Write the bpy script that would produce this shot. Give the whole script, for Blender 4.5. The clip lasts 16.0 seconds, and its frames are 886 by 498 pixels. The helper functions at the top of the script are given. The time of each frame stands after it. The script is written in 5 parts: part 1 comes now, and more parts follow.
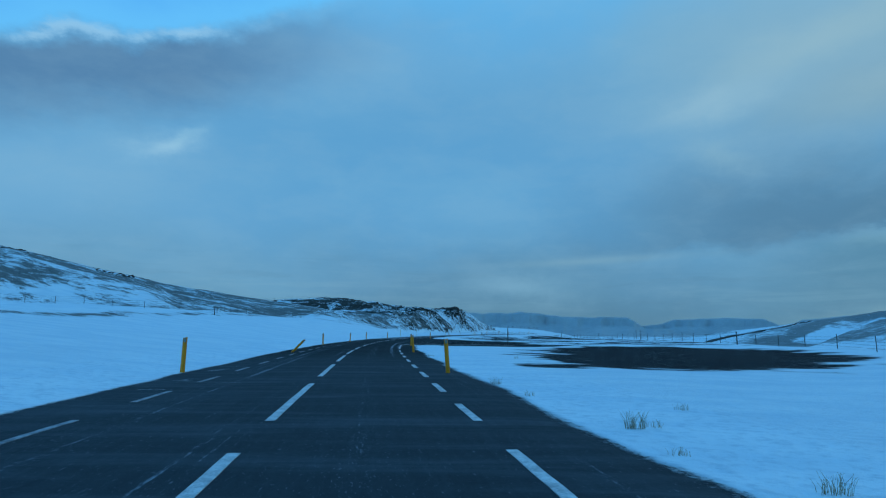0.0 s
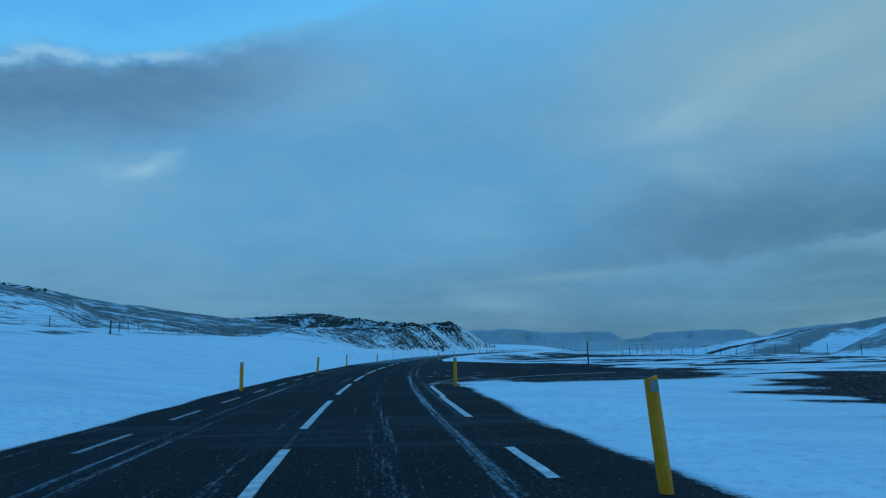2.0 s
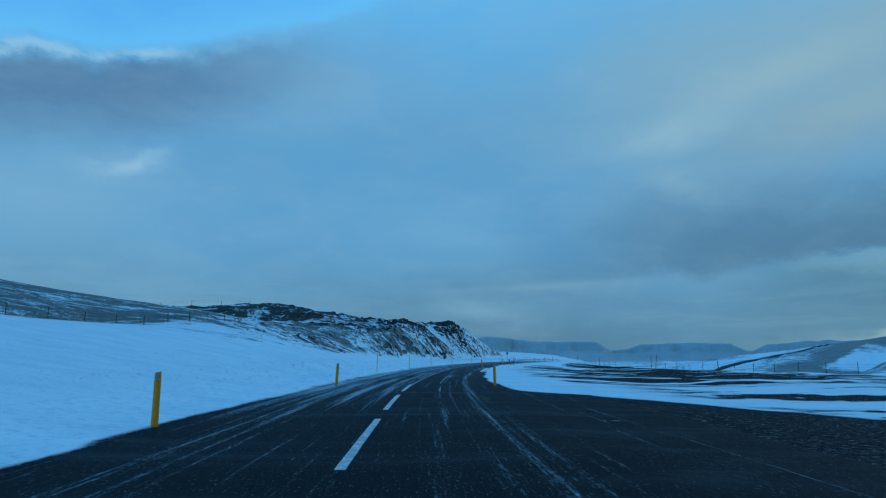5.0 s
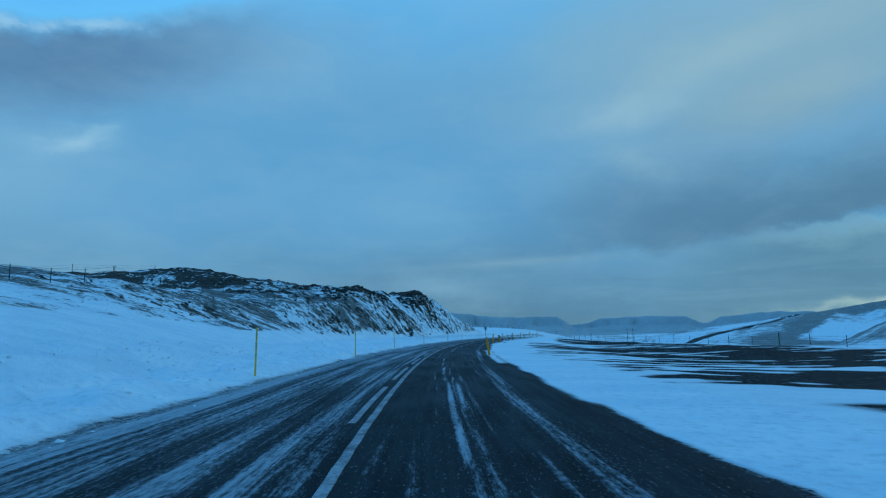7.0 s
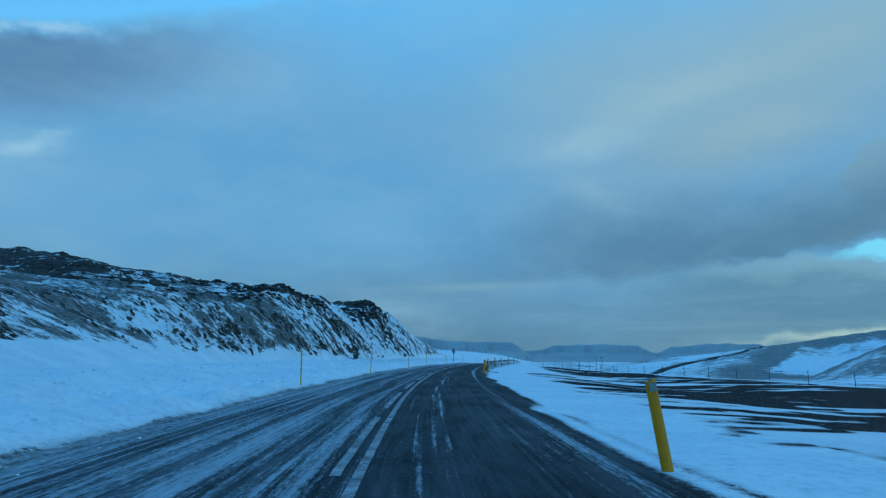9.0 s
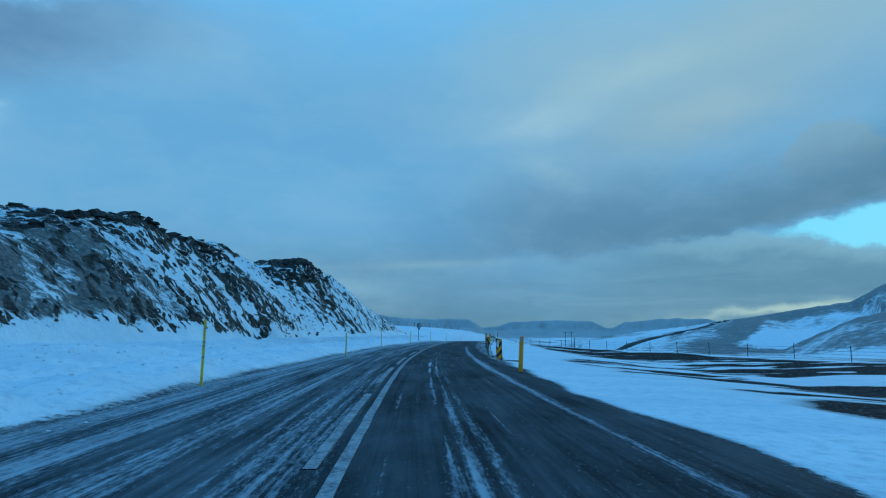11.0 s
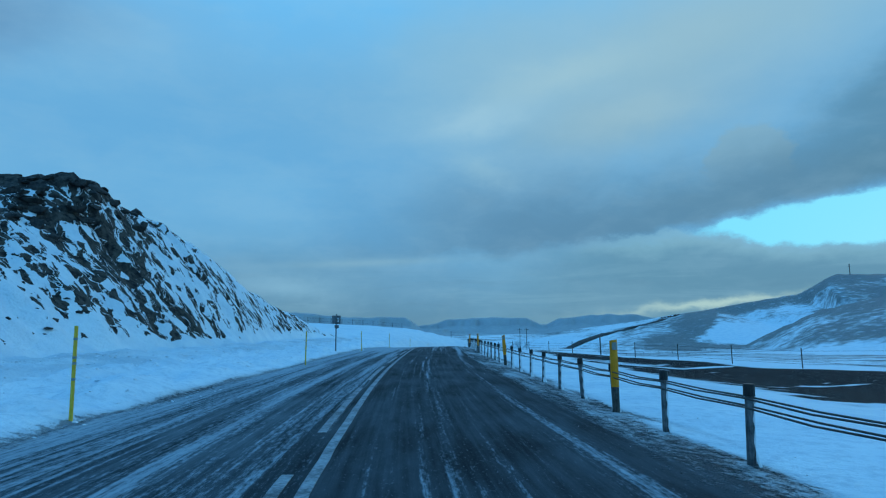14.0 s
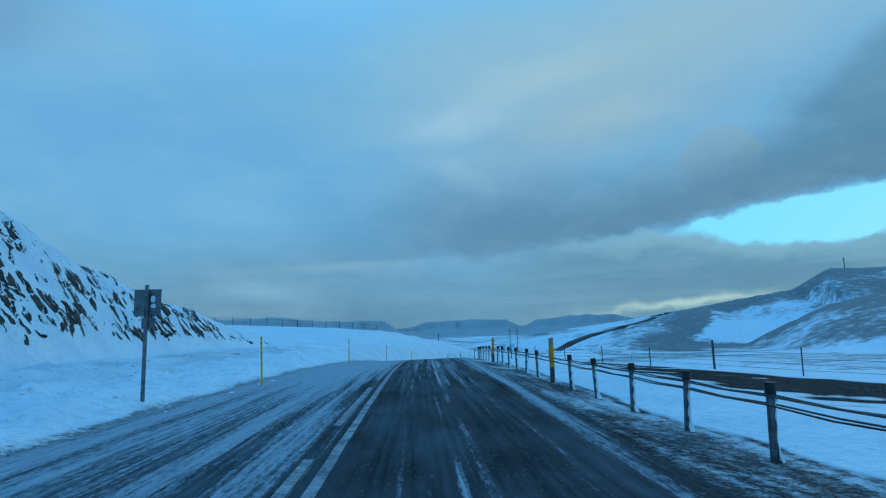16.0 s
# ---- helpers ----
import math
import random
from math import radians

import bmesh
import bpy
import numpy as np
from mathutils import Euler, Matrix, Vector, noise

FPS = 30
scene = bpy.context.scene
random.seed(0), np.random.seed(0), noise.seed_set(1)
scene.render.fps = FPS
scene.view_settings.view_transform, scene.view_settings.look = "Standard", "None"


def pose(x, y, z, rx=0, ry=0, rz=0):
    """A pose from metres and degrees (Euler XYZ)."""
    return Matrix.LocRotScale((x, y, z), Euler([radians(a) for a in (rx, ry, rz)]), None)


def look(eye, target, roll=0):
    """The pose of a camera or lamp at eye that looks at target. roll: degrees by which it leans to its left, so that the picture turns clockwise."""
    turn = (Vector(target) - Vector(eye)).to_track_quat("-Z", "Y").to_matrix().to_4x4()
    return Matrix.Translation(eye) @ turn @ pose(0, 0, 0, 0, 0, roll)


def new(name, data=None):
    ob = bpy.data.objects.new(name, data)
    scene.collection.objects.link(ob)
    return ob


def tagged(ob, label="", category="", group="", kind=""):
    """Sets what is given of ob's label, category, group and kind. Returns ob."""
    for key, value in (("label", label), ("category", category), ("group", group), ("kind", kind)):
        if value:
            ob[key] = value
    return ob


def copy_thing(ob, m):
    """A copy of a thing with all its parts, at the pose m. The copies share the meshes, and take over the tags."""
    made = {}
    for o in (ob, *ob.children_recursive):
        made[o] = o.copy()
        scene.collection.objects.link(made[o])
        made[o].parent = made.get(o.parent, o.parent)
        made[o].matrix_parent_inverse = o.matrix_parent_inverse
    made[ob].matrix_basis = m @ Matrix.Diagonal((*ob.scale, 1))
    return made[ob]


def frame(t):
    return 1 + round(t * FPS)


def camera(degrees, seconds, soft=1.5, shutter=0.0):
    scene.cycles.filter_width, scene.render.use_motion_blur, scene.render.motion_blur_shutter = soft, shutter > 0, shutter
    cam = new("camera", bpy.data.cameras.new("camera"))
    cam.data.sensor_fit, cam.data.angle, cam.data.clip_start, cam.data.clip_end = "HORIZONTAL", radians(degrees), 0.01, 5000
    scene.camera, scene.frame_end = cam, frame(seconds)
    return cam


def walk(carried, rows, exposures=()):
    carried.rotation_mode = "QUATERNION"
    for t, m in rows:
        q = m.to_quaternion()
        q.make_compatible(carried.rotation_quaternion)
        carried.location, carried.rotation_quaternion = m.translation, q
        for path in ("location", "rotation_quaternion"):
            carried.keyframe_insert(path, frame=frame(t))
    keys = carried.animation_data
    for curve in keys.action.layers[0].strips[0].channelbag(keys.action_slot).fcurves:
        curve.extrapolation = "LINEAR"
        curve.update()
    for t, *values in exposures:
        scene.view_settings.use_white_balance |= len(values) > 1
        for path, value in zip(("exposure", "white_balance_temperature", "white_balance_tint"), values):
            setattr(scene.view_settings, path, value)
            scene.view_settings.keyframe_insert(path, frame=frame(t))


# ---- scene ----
# ---------------------------------------------------------------- camera
cam = camera(70.4, 16.0, 1.2)
# seconds, x, y, z, yaw, pitch, roll
ROWS = [
    (0.0, 0.00, 0.00, 1.219, -0.00, 7.43, -0.13),
    (0.5, -1.09, 7.75, 1.242, -0.38, 7.34, 0.35),
    (1.0, -2.09, 15.46, 1.259, -1.24, 7.41, 1.41),
    (1.5, -2.97, 23.14, 1.261, -1.25, 8.35, 1.61),
    (2.0, -3.72, 30.77, 1.264, -1.70, 9.08, 1.39),
    (2.5, -4.42, 38.38, 1.274, -2.32, 9.40, 0.93),
    (3.0, -4.96, 45.95, 1.303, -2.37, 9.55, 0.26),
    (3.5, -5.38, 53.40, 1.320, -2.51, 9.49, -0.32),
    (4.0, -5.71, 60.75, 1.320, -2.67, 10.00, -0.36),
    (4.5, -5.90, 68.01, 1.320, -2.86, 10.01, -0.24),
    (5.0, -5.96, 75.19, 1.317, -3.16, 9.67, -0.06),
    (5.5, -5.89, 82.31, 1.310, -3.61, 9.12, 0.17),
    (6.0, -5.70, 89.36, 1.299, -4.30, 8.49, 0.48),
    (6.5, -5.41, 96.37, 1.284, -5.27, 7.93, 0.82),
    (7.0, -5.03, 103.34, 1.266, -6.58, 7.58, 0.94),
    (7.5, -4.53, 110.25, 1.237, -7.64, 7.75, 0.58),
    (8.0, -3.92, 117.12, 1.227, -8.64, 8.47, -0.26),
    (8.5, -3.18, 123.91, 1.225, -9.98, 9.39, -1.07),
    (9.0, -2.35, 130.61, 1.218, -10.75, 9.64, -0.65),
    (9.5, -1.38, 137.20, 1.181, -11.26, 9.53, -0.20),
    (10.0, -0.31, 143.71, 1.109, -12.73, 8.49, -0.18),
    (10.5, 0.83, 150.26, 1.076, -13.81, 7.90, -0.11),
    (11.0, 2.07, 156.82, 1.068, -14.64, 7.64, -0.03),
    (11.5, 3.41, 163.36, 1.076, -15.38, 7.58, 0.09),
    (12.0, 4.86, 169.87, 1.098, -16.18, 7.60, 0.26),
    (12.5, 6.43, 176.31, 1.138, -17.18, 7.57, 0.50),
    (13.0, 8.14, 182.68, 1.203, -18.54, 7.38, 0.66),
    (13.5, 9.88, 188.95, 1.251, -19.74, 7.38, 0.92),
    (14.0, 11.56, 195.09, 1.260, -20.46, 7.44, 0.75),
    (14.5, 13.42, 201.15, 1.267, -21.09, 7.34, 0.27),
    (15.0, 15.29, 207.13, 1.276, -21.71, 7.22, -0.08),
    (15.5, 17.22, 213.07, 1.276, -21.81, 7.56, 1.34),
    (16.0, 19.28, 218.99, 1.264, -22.39, 7.63, 1.67),
]
walk(cam, [(t, pose(x, y, z, 90 + pitch, roll, yaw)) for t, x, y, z, yaw, pitch, roll in ROWS], [(0.0, 0.08, 6300, 6.5), (0.4, -0.03, 6300, 6.5), (2.0, -0.02, 6300, 6.5), (4.0, -0.01, 6300, 6.5), (8.0, 0.10, 6360, 6.5), (10.0, 0.16, 6420, 6.5), (12.5, 0.31, 6530, 6.5), (16.0, 0.30, 6530, 6.5)])

# ---------------------------------------------------------------- node helpers


class Nodes:
    """Short way to write a node tree."""

    def __init__(self, tree):
        self.tree = tree
        tree.nodes.clear()

    def add(self, kind, ins=None):
        n = self.tree.nodes.new(kind)
        for k, v in (ins or {}).items():
            self.put(n.inputs[k], v)
        return n

    def put(self, socket, v):
        if isinstance(v, bpy.types.NodeSocket):
            self.tree.links.new(v, socket)
        elif isinstance(v, bpy.types.Node):
            self.tree.links.new(v.outputs[0], socket)
        else:
            if isinstance(v, tuple) and len(v) == 3 and socket.type == "RGBA":
                v = (*v, 1.0)
            socket.default_value = v

    def math(self, op, a, b=0.0, c=0.0, clamp=False):
        n = self.add("ShaderNodeMath", {0: a, 1: b, 2: c})
        n.operation, n.use_clamp = op, clamp
        return n.outputs[0]

    def mix(self, fac, a, b):
        n = self.add("ShaderNodeMix")
        n.data_type = "RGBA"
        self.put(n.inputs[0], fac)
        self.put(n.inputs[6], a)
        self.put(n.inputs[7], b)
        return n.outputs[2]

    def step(self, v, lo, hi):
        n = self.add("ShaderNodeMapRange", {0: v, 1: lo, 2: hi, 3: 0.0, 4: 1.0})
        n.interpolation_type = "SMOOTHSTEP"
        return n.outputs[0]

    def noise(self, vec, scale, detail=4.0, rough=0.55, warp=0.0):
        return self.add("ShaderNodeTexNoise", {"Vector": vec, "Scale": scale, "Detail": detail, "Roughness": rough, "Distortion": warp}).outputs[0]

    def stretch(self, vec, x, y, z=1.0, turn=0.0):
        return self.add("ShaderNodeMapping", {"Vector": vec, "Rotation": (0.0, 0.0, radians(turn)), "Scale": (x, y, z)}).outputs[0]

    def attr(self, name):
        n = self.add("ShaderNodeAttribute")
        n.attribute_name = name
        return n

    def vec(self, op, a, b=(0.0, 0.0, 0.0), k=1.0):
        n = self.add("ShaderNodeVectorMath", {0: a, 1: b})
        n.operation = op
        n.inputs[3].default_value = k
        return n.outputs[0]

    def dot(self, a, b):
        n = self.add("ShaderNodeVectorMath", {0: a, 1: b})
        n.operation = "DOT_PRODUCT"
        return n.outputs[1]

    def cells(self, vec, scale):
        """A random number for each broken cell, and the distance to the cell's edge."""
        a = self.add("ShaderNodeTexVoronoi", {"Vector": vec, "Scale": scale})
        b = self.add("ShaderNodeTexVoronoi", {"Vector": vec, "Scale": scale})
        a.voronoi_dimensions = b.voronoi_dimensions = "2D"
        b.feature = "DISTANCE_TO_EDGE"
        c = self.add("ShaderNodeSeparateXYZ", {0: a.outputs["Color"]})
        return c.outputs[0], b.outputs["Distance"]

    def bump(self, h, strength, dist):
        return self.add("ShaderNodeBump", {"Height": h, "Strength": strength, "Distance": dist}).outputs[0]


def material(name):
    m = bpy.data.materials.new(name)
    m.use_nodes = True
    return m, Nodes(m.node_tree)


def finish(n, colour, rough, normal=None, metal=0.0, spec=0.5):
    b = n.add("ShaderNodeBsdfPrincipled", {"Base Color": colour, "Roughness": rough, "Metallic": metal, "Specular IOR Level": spec})
    if normal is not None:
        n.put(b.inputs["Normal"], normal)
    n.add("ShaderNodeOutputMaterial", {"Surface": b})


# ---------------------------------------------------------------- sky and sun
SUN_EL, SUN_AZ = 9.0, 62.0  # degrees; azimuth to the right of +y
world = bpy.data.worlds.new("sky")
scene.world = world
world.use_nodes = True
W = Nodes(world.node_tree)
dirn = W.add("ShaderNodeTexCoord").outputs["Generated"]
sep = W.add("ShaderNodeSeparateXYZ", {0: dirn})
wob = W.add("ShaderNodeTexNoise", {"Vector": dirn, "Scale": 3.6, "Detail": 9.0, "Roughness": 0.58})
wsep = W.add("ShaderNodeSeparateXYZ", {0: wob.outputs["Color"]})
ripple = W.add("ShaderNodeTexNoise", {"Vector": W.vec("MULTIPLY", dirn, (1.0, 1.0, 1.8)), "Scale": 11.0, "Detail": 8.0, "Roughness": 0.6})
rsep = W.add("ShaderNodeSeparateXYZ", {0: ripple.outputs["Color"]})
AZ0 = W.math("MULTIPLY", W.math("ARCTAN2", sep.outputs[0], sep.outputs[1]), 57.2958)
EL0 = W.math("MULTIPLY", W.math("ARCSINE", sep.outputs[2]), 57.2958)
AZ = W.math("ADD", AZ0, W.math("MULTIPLY", W.math("SUBTRACT", wsep.outputs[0], 0.5), 16.0))
EL = W.math("ADD", EL0, W.math("MULTIPLY", W.math("SUBTRACT", wsep.outputs[1], 0.5), 7.0))
# a finer warp for the clouds that have an edge
AZF = W.math("ADD", AZ0, W.math("MULTIPLY", W.math("SUBTRACT", rsep.outputs[0], 0.5), 7.0))
ELF = W.math("ADD", EL0, W.math("MULTIPLY", W.math("SUBTRACT", rsep.outputs[1], 0.5), 3.4))
AZB = W.math("ADD", AZ0, W.math("MULTIPLY", W.math("SUBTRACT", wsep.outputs[2], 0.5), 6.0))


def cloud_blob(az, el, a, b, turn=0.0, u0=AZ, v0=EL):
    """A soft oval of the sky, turned, 0 to 1."""
    u, v = W.math("SUBTRACT", u0, az), W.math("SUBTRACT", v0, el)
    c, s = math.cos(radians(turn)), math.sin(radians(turn))
    p = W.math("DIVIDE", W.math("ADD", W.math("MULTIPLY", u, c), W.math("MULTIPLY", v, s)), a)
    q = W.math("DIVIDE", W.math("SUBTRACT", W.math("MULTIPLY", v, c), W.math("MULTIPLY", u, s)), b)
    r2 = W.math("ADD", W.math("MULTIPLY", p, p), W.math("MULTIPLY", q, q))
    return W.math("POWER", 2.71828, W.math("MULTIPLY", r2, -1.0))


def over(points):
    """How far a direction lies above a line of the sky given as (azimuth, elevation), in degrees."""
    f = points[0][1]
    for (a0, e0), (a1, e1) in zip(points, points[1:]):
        f = W.math("ADD", f, W.add("ShaderNodeMapRange", {0: AZB, 1: a0, 2: a1, 3: 0.0, 4: e1 - e0}).outputs[0])
    return W.math("SUBTRACT", ELF, f)


def both(*masks):
    out = masks[0]
    for m in masks[1:]:
        out = W.math("MULTIPLY", out, m)
    return out


nishita = W.add("ShaderNodeTexSky")
nishita.sky_type, nishita.sun_disc = "NISHITA", False
nishita.sun_elevation, nishita.sun_rotation = radians(SUN_EL), radians(SUN_AZ)
clear = W.mix(0.97, W.vec("SCALE", nishita.outputs[0], k=0.05), (0.165, 0.62, 0.86))
plane = W.vec("MULTIPLY", dirn, (1.0, 1.0, 2.4))
puff = W.noise(plane, 3.0, 8.0, 0.55, 0.3)
fine = W.noise(plane, 9.0, 8.0, 0.6, 0.2)
strata = W.noise(W.vec("MULTIPLY", dirn, (1.6, 1.6, 17.0)), 2.2, 8.0, 0.6, 0.8)
cloud = W.mix(W.step(EL, 0.0, 11.0), (0.095, 0.220, 0.335), (0.110, 0.330, 0.585))
cloud = W.mix(W.step(EL, 18.0, 34.0), cloud, (0.125, 0.44, 0.80))
cloud = W.mix(W.math("MULTIPLY", W.step(puff, 0.42, 0.74), 0.30), cloud, (0.20, 0.44, 0.64))
# haze on the west, the pale bank on the north-east and thin layers low over the horizon
for az, el, a, b, turn, colour, amount in (
    (-14, 23.5, 13, 3.0, 12, (0.16, 0.35, 0.56), 0.75),
    (-4, 22.5, 9, 3.0, 4, (0.18, 0.39, 0.60), 0.5),
    (-31, 12.0, 11, 4.5, 0, (0.19, 0.41, 0.62), 0.7),
    (-20, 6.0, 16, 3.5, 0, (0.15, 0.34, 0.52), 0.5),
    (24, 24.0, 13, 6.0, 10, (0.20, 0.39, 0.54), 0.65),
    (45, 24.0, 20, 6.0, 8, (0.25, 0.41, 0.50), 0.85),
    (36, 17.5, 11, 3.2, 8, (0.21, 0.365, 0.47), 0.75),
    (27, 12.5, 9, 2.4, 8, (0.14, 0.30, 0.46), 0.6),
    (12, 5.0, 16, 2.0, 0, (0.125, 0.28, 0.43), 0.5),
):
    cloud = W.mix(W.math("MULTIPLY", cloud_blob(az, el, a, b, turn), amount, clamp=True), cloud, colour)
for az, el, a, b, turn, colour, amount in (
    (-24.4, 15.1, 3.0, 0.8, 8, (0.34, 0.57, 0.73), 0.62),
    (-22.6, 16.0, 2.2, 0.6, 20, (0.30, 0.54, 0.70), 0.4),
    (24.2, 18.9, 5.5, 1.5, 8, (0.30, 0.49, 0.61), 0.6),
    (32, 22.3, 7.0, 1.6, 10, (0.29, 0.46, 0.55), 0.6),
    (24.5, 14.6, 3.2, 1.0, -8, (0.24, 0.43, 0.56), 0.55),
    (38, 18.6, 6.0, 1.5, 6, (0.27, 0.43, 0.52), 0.5),
):
    cloud = W.mix(W.math("MULTIPLY", cloud_blob(az, el, a, b, turn, AZF, ELF), amount, clamp=True), cloud, colour)
# bank with a sharp upper edge against the opening in the west
rim = over(((-80, 15.5), (-36.7, 21.4), (-31, 23.0), (-27, 23.2), (-23.3, 24.2), (-17.7, 26.2), (-10, 28.0), (0, 31.5), (25, 37.0)))
belly = both(W.step(rim, 0.1, -1.2), W.step(rim, -8.0, -2.6), W.step(AZ, -4.0, -26.0))
cloud = W.mix(W.math("MULTIPLY", belly, 0.92), cloud, (0.086, 0.203, 0.372))
# heavy bank over the valley with a flat dark base, and the swell at its end
base = over(((-20, 6.0), (8, 5.6), (20, 6.3), (30, 6.9), (38, 7.5), (42, 8.1), (48, 9.2), (55.7, 10.2), (62, 11.0), (90, 15.0)))
dark = both(W.step(base, -0.5, 1.0), W.step(W.math("ADD", base, W.math("MULTIPLY", W.math("SUBTRACT", 45.0, AZ), -0.06)), 8.0, 1.5), W.step(AZ, 4.0, 32.0))
cloud = W.mix(W.math("MULTIPLY", dark, 0.80), cloud, W.mix(W.step(AZ, 24.0, 50.0), (0.084, 0.195, 0.315), (0.082, 0.18, 0.27)))
shadow = both(W.step(AZF, 46.5, 58.0), W.step(W.math("SUBTRACT", ELF, W.math("MULTIPLY", W.math("SUBTRACT", AZF, 50.0), 0.55)), 18.5, 13.5), W.step(base, 0.0, 1.5))
cloud = W.mix(W.math("MULTIPLY", shadow, 0.75), cloud, (0.080, 0.195, 0.30))
swell = both(W.step(cloud_blob(47.4, 13.4, 4.0, 3.2, 0, AZF, ELF), 0.34, 0.50), W.step(EL0, 11.0, 14.5))
cloud = W.mix(W.math("MULTIPLY", swell, 0.55), cloud, W.mix(W.step(EL0, 12.0, 16.0), (0.115, 0.225, 0.31), (0.185, 0.32, 0.40)))
# layer under the opening in the north-east
shelf = over(((-20, 5.0), (34, 7.4), (40, 7.7), (44, 7.4), (48, 6.7), (55, 6.1), (62, 6.5), (90, 6.0)))
lower = both(W.step(shelf, 0.4, -0.7), W.step(AZ, 24.0, 40.0))
cloud = W.mix(W.math("MULTIPLY", lower, 0.85), cloud, (0.100, 0.235, 0.345))
lip = both(W.step(shelf, -1.9, -0.2), W.step(shelf, 0.6, 0.0), W.step(AZ, 30.0, 42.0))
cloud = W.mix(W.math("MULTIPLY", lip, 0.50), cloud, (0.21, 0.42, 0.54))
# thin layers low down
low = W.step(EL0, 9.0, 4.0)
cloud = W.mix(both(W.step(strata, 0.50, 0.66), low, W.step(EL0, 0.8, 2.4), 0.15), cloud, (0.21, 0.40, 0.53))
cloud = W.mix(both(W.step(strata, 0.48, 0.36), low, 0.17), cloud, (0.085, 0.195, 0.30))
cloud = W.mix(W.math("MULTIPLY", cloud_blob(7, 4.0, 4.5, 1.1, 0, AZF, ELF), 0.55), cloud, (0.20, 0.40, 0.56))
cloud = W.mix(W.math("MULTIPLY", cloud_blob(14, 6.2, 8.0, 0.35, 2, AZF, EL0), 0.5), cloud, (0.19, 0.36, 0.48))
cloud = W.mix(W.math("MULTIPLY", W.step(fine, 0.38, 0.70), 0.12), cloud, (0.27, 0.46, 0.60))
sky = W.mix(W.math("MULTIPLY", W.step(rim, -0.1, 1.3), 0.95), cloud, W.mix(W.step(rim, 0.0, 6.0), (0.135, 0.50, 0.90), (0.095, 0.40, 0.86)))
sky = W.mix(both(W.step(rim, -0.5, 0.15), W.step(rim, 1.0, 0.2), W.step(fine, 0.40, 0.58), W.step(AZ0, -12.0, -24.0), 0.42), sky, (0.42, 0.66, 0.84))
opening = both(W.step(base, 0.15, -0.45), W.step(shelf, -0.1, 0.5), W.step(AZF, 41.0, 45.0))
sky = W.mix(opening, sky, clear)
strip = both(cloud_blob(44, 1.9, 8.0, 0.42, 4, AZ0, ELF), 0.75)
sky = W.mix(strip, sky, (0.40, 0.56, 0.53))
W.add("ShaderNodeOutputWorld", {"Surface": W.add("ShaderNodeBackground", {"Color": sky, "Strength": 1.0})})

sun = new("sun", bpy.data.lights.new("sun", "SUN"))
sun.data.energy, sun.data.angle, sun.data.color = 0.35, radians(30), (0.72, 0.90, 1.0)
sun.matrix_world = look((0, 0, 0), (-math.sin(radians(SUN_AZ)), -math.cos(radians(SUN_AZ)), -math.tan(radians(SUN_EL))))

# ---------------------------------------------------------------- plan: the road's line and the lie of the land


def spline(xs, ys):
    """A natural cubic through the points, as a function on arrays; straight beyond its ends."""
    xs, ys = np.array(xs, float), np.array(ys, float)
    n, h = len(xs), np.diff(xs)
    a, r = np.zeros((n, n)), np.zeros(n)
    a[0, 0] = a[-1, -1] = 1
    for i in range(1, n - 1):
        a[i, i - 1 : i + 2] = h[i - 1], 2 * (h[i - 1] + h[i]), h[i]
        r[i] = 6 * ((ys[i + 1] - ys[i]) / h[i] - (ys[i] - ys[i - 1]) / h[i - 1])
    m = np.linalg.solve(a, r)

    def f(x):
        x = np.asarray(x, float)
        c = np.clip(x, xs[0], xs[-1])
        i = np.clip(np.searchsorted(xs, c) - 1, 0, n - 2)
        t, u, w = c - xs[i], xs[i + 1] - c, h[i]
        v = (m[i] * u**3 + m[i + 1] * t**3) / (6 * w) + (ys[i] / w - m[i] * w / 6) * u + (ys[i + 1] / w - m[i + 1] * w / 6) * t
        lo = (ys[1] - ys[0]) / h[0]
        hi = (ys[-1] - ys[-2]) / h[-1]
        return v + np.minimum(x - xs[0], 0) * lo + np.maximum(x - xs[-1], 0) * hi

    return f


road_x = spline(
    (-90, -40, 0, 20, 37.5, 53, 69, 86, 103, 117, 137, 152, 164, 182, 195, 209, 225, 240, 262, 300, 330, 360),
    (10.5, 3.95, -1.25, -3.55, -5.35, -6.43, -6.86, -6.6, -5.87, -4.6, -2.0, 0.55, 3.0, 7.2, 10.75, 15.0, 20.5, 26.0, 34.8, 56, 81, 112),
)


def heading(y):
    """The road's slope dx/dy."""
    return (road_x(y + 0.5) - road_x(y - 0.5)) / 1.0


def off(x, y):
    """How far a place lies to the right of the centre line."""
    return (x - road_x(y)) / np.sqrt(1 + heading(y) ** 2)


def at(y, d):
    """The place at d to the right of the centre line."""
    k = heading(y)
    n = np.sqrt(1 + k * k)
    return road_x(y) + d / n, y - d * k / n


def smooth(v, lo=0.0, hi=1.0):
    t = np.clip((v - lo) / (hi - lo), 0, 1)
    return t * t * (3 - 2 * t)


def hash2(i, j, seed):
    h = (i * 374761393 + j * 668265263 + seed * 974634777) & 0xFFFFFFFF
    h = ((h ^ (h >> 13)) * 1274126177) & 0xFFFFFFFF
    return ((h ^ (h >> 16)) & 0xFFFF) / 65535.0


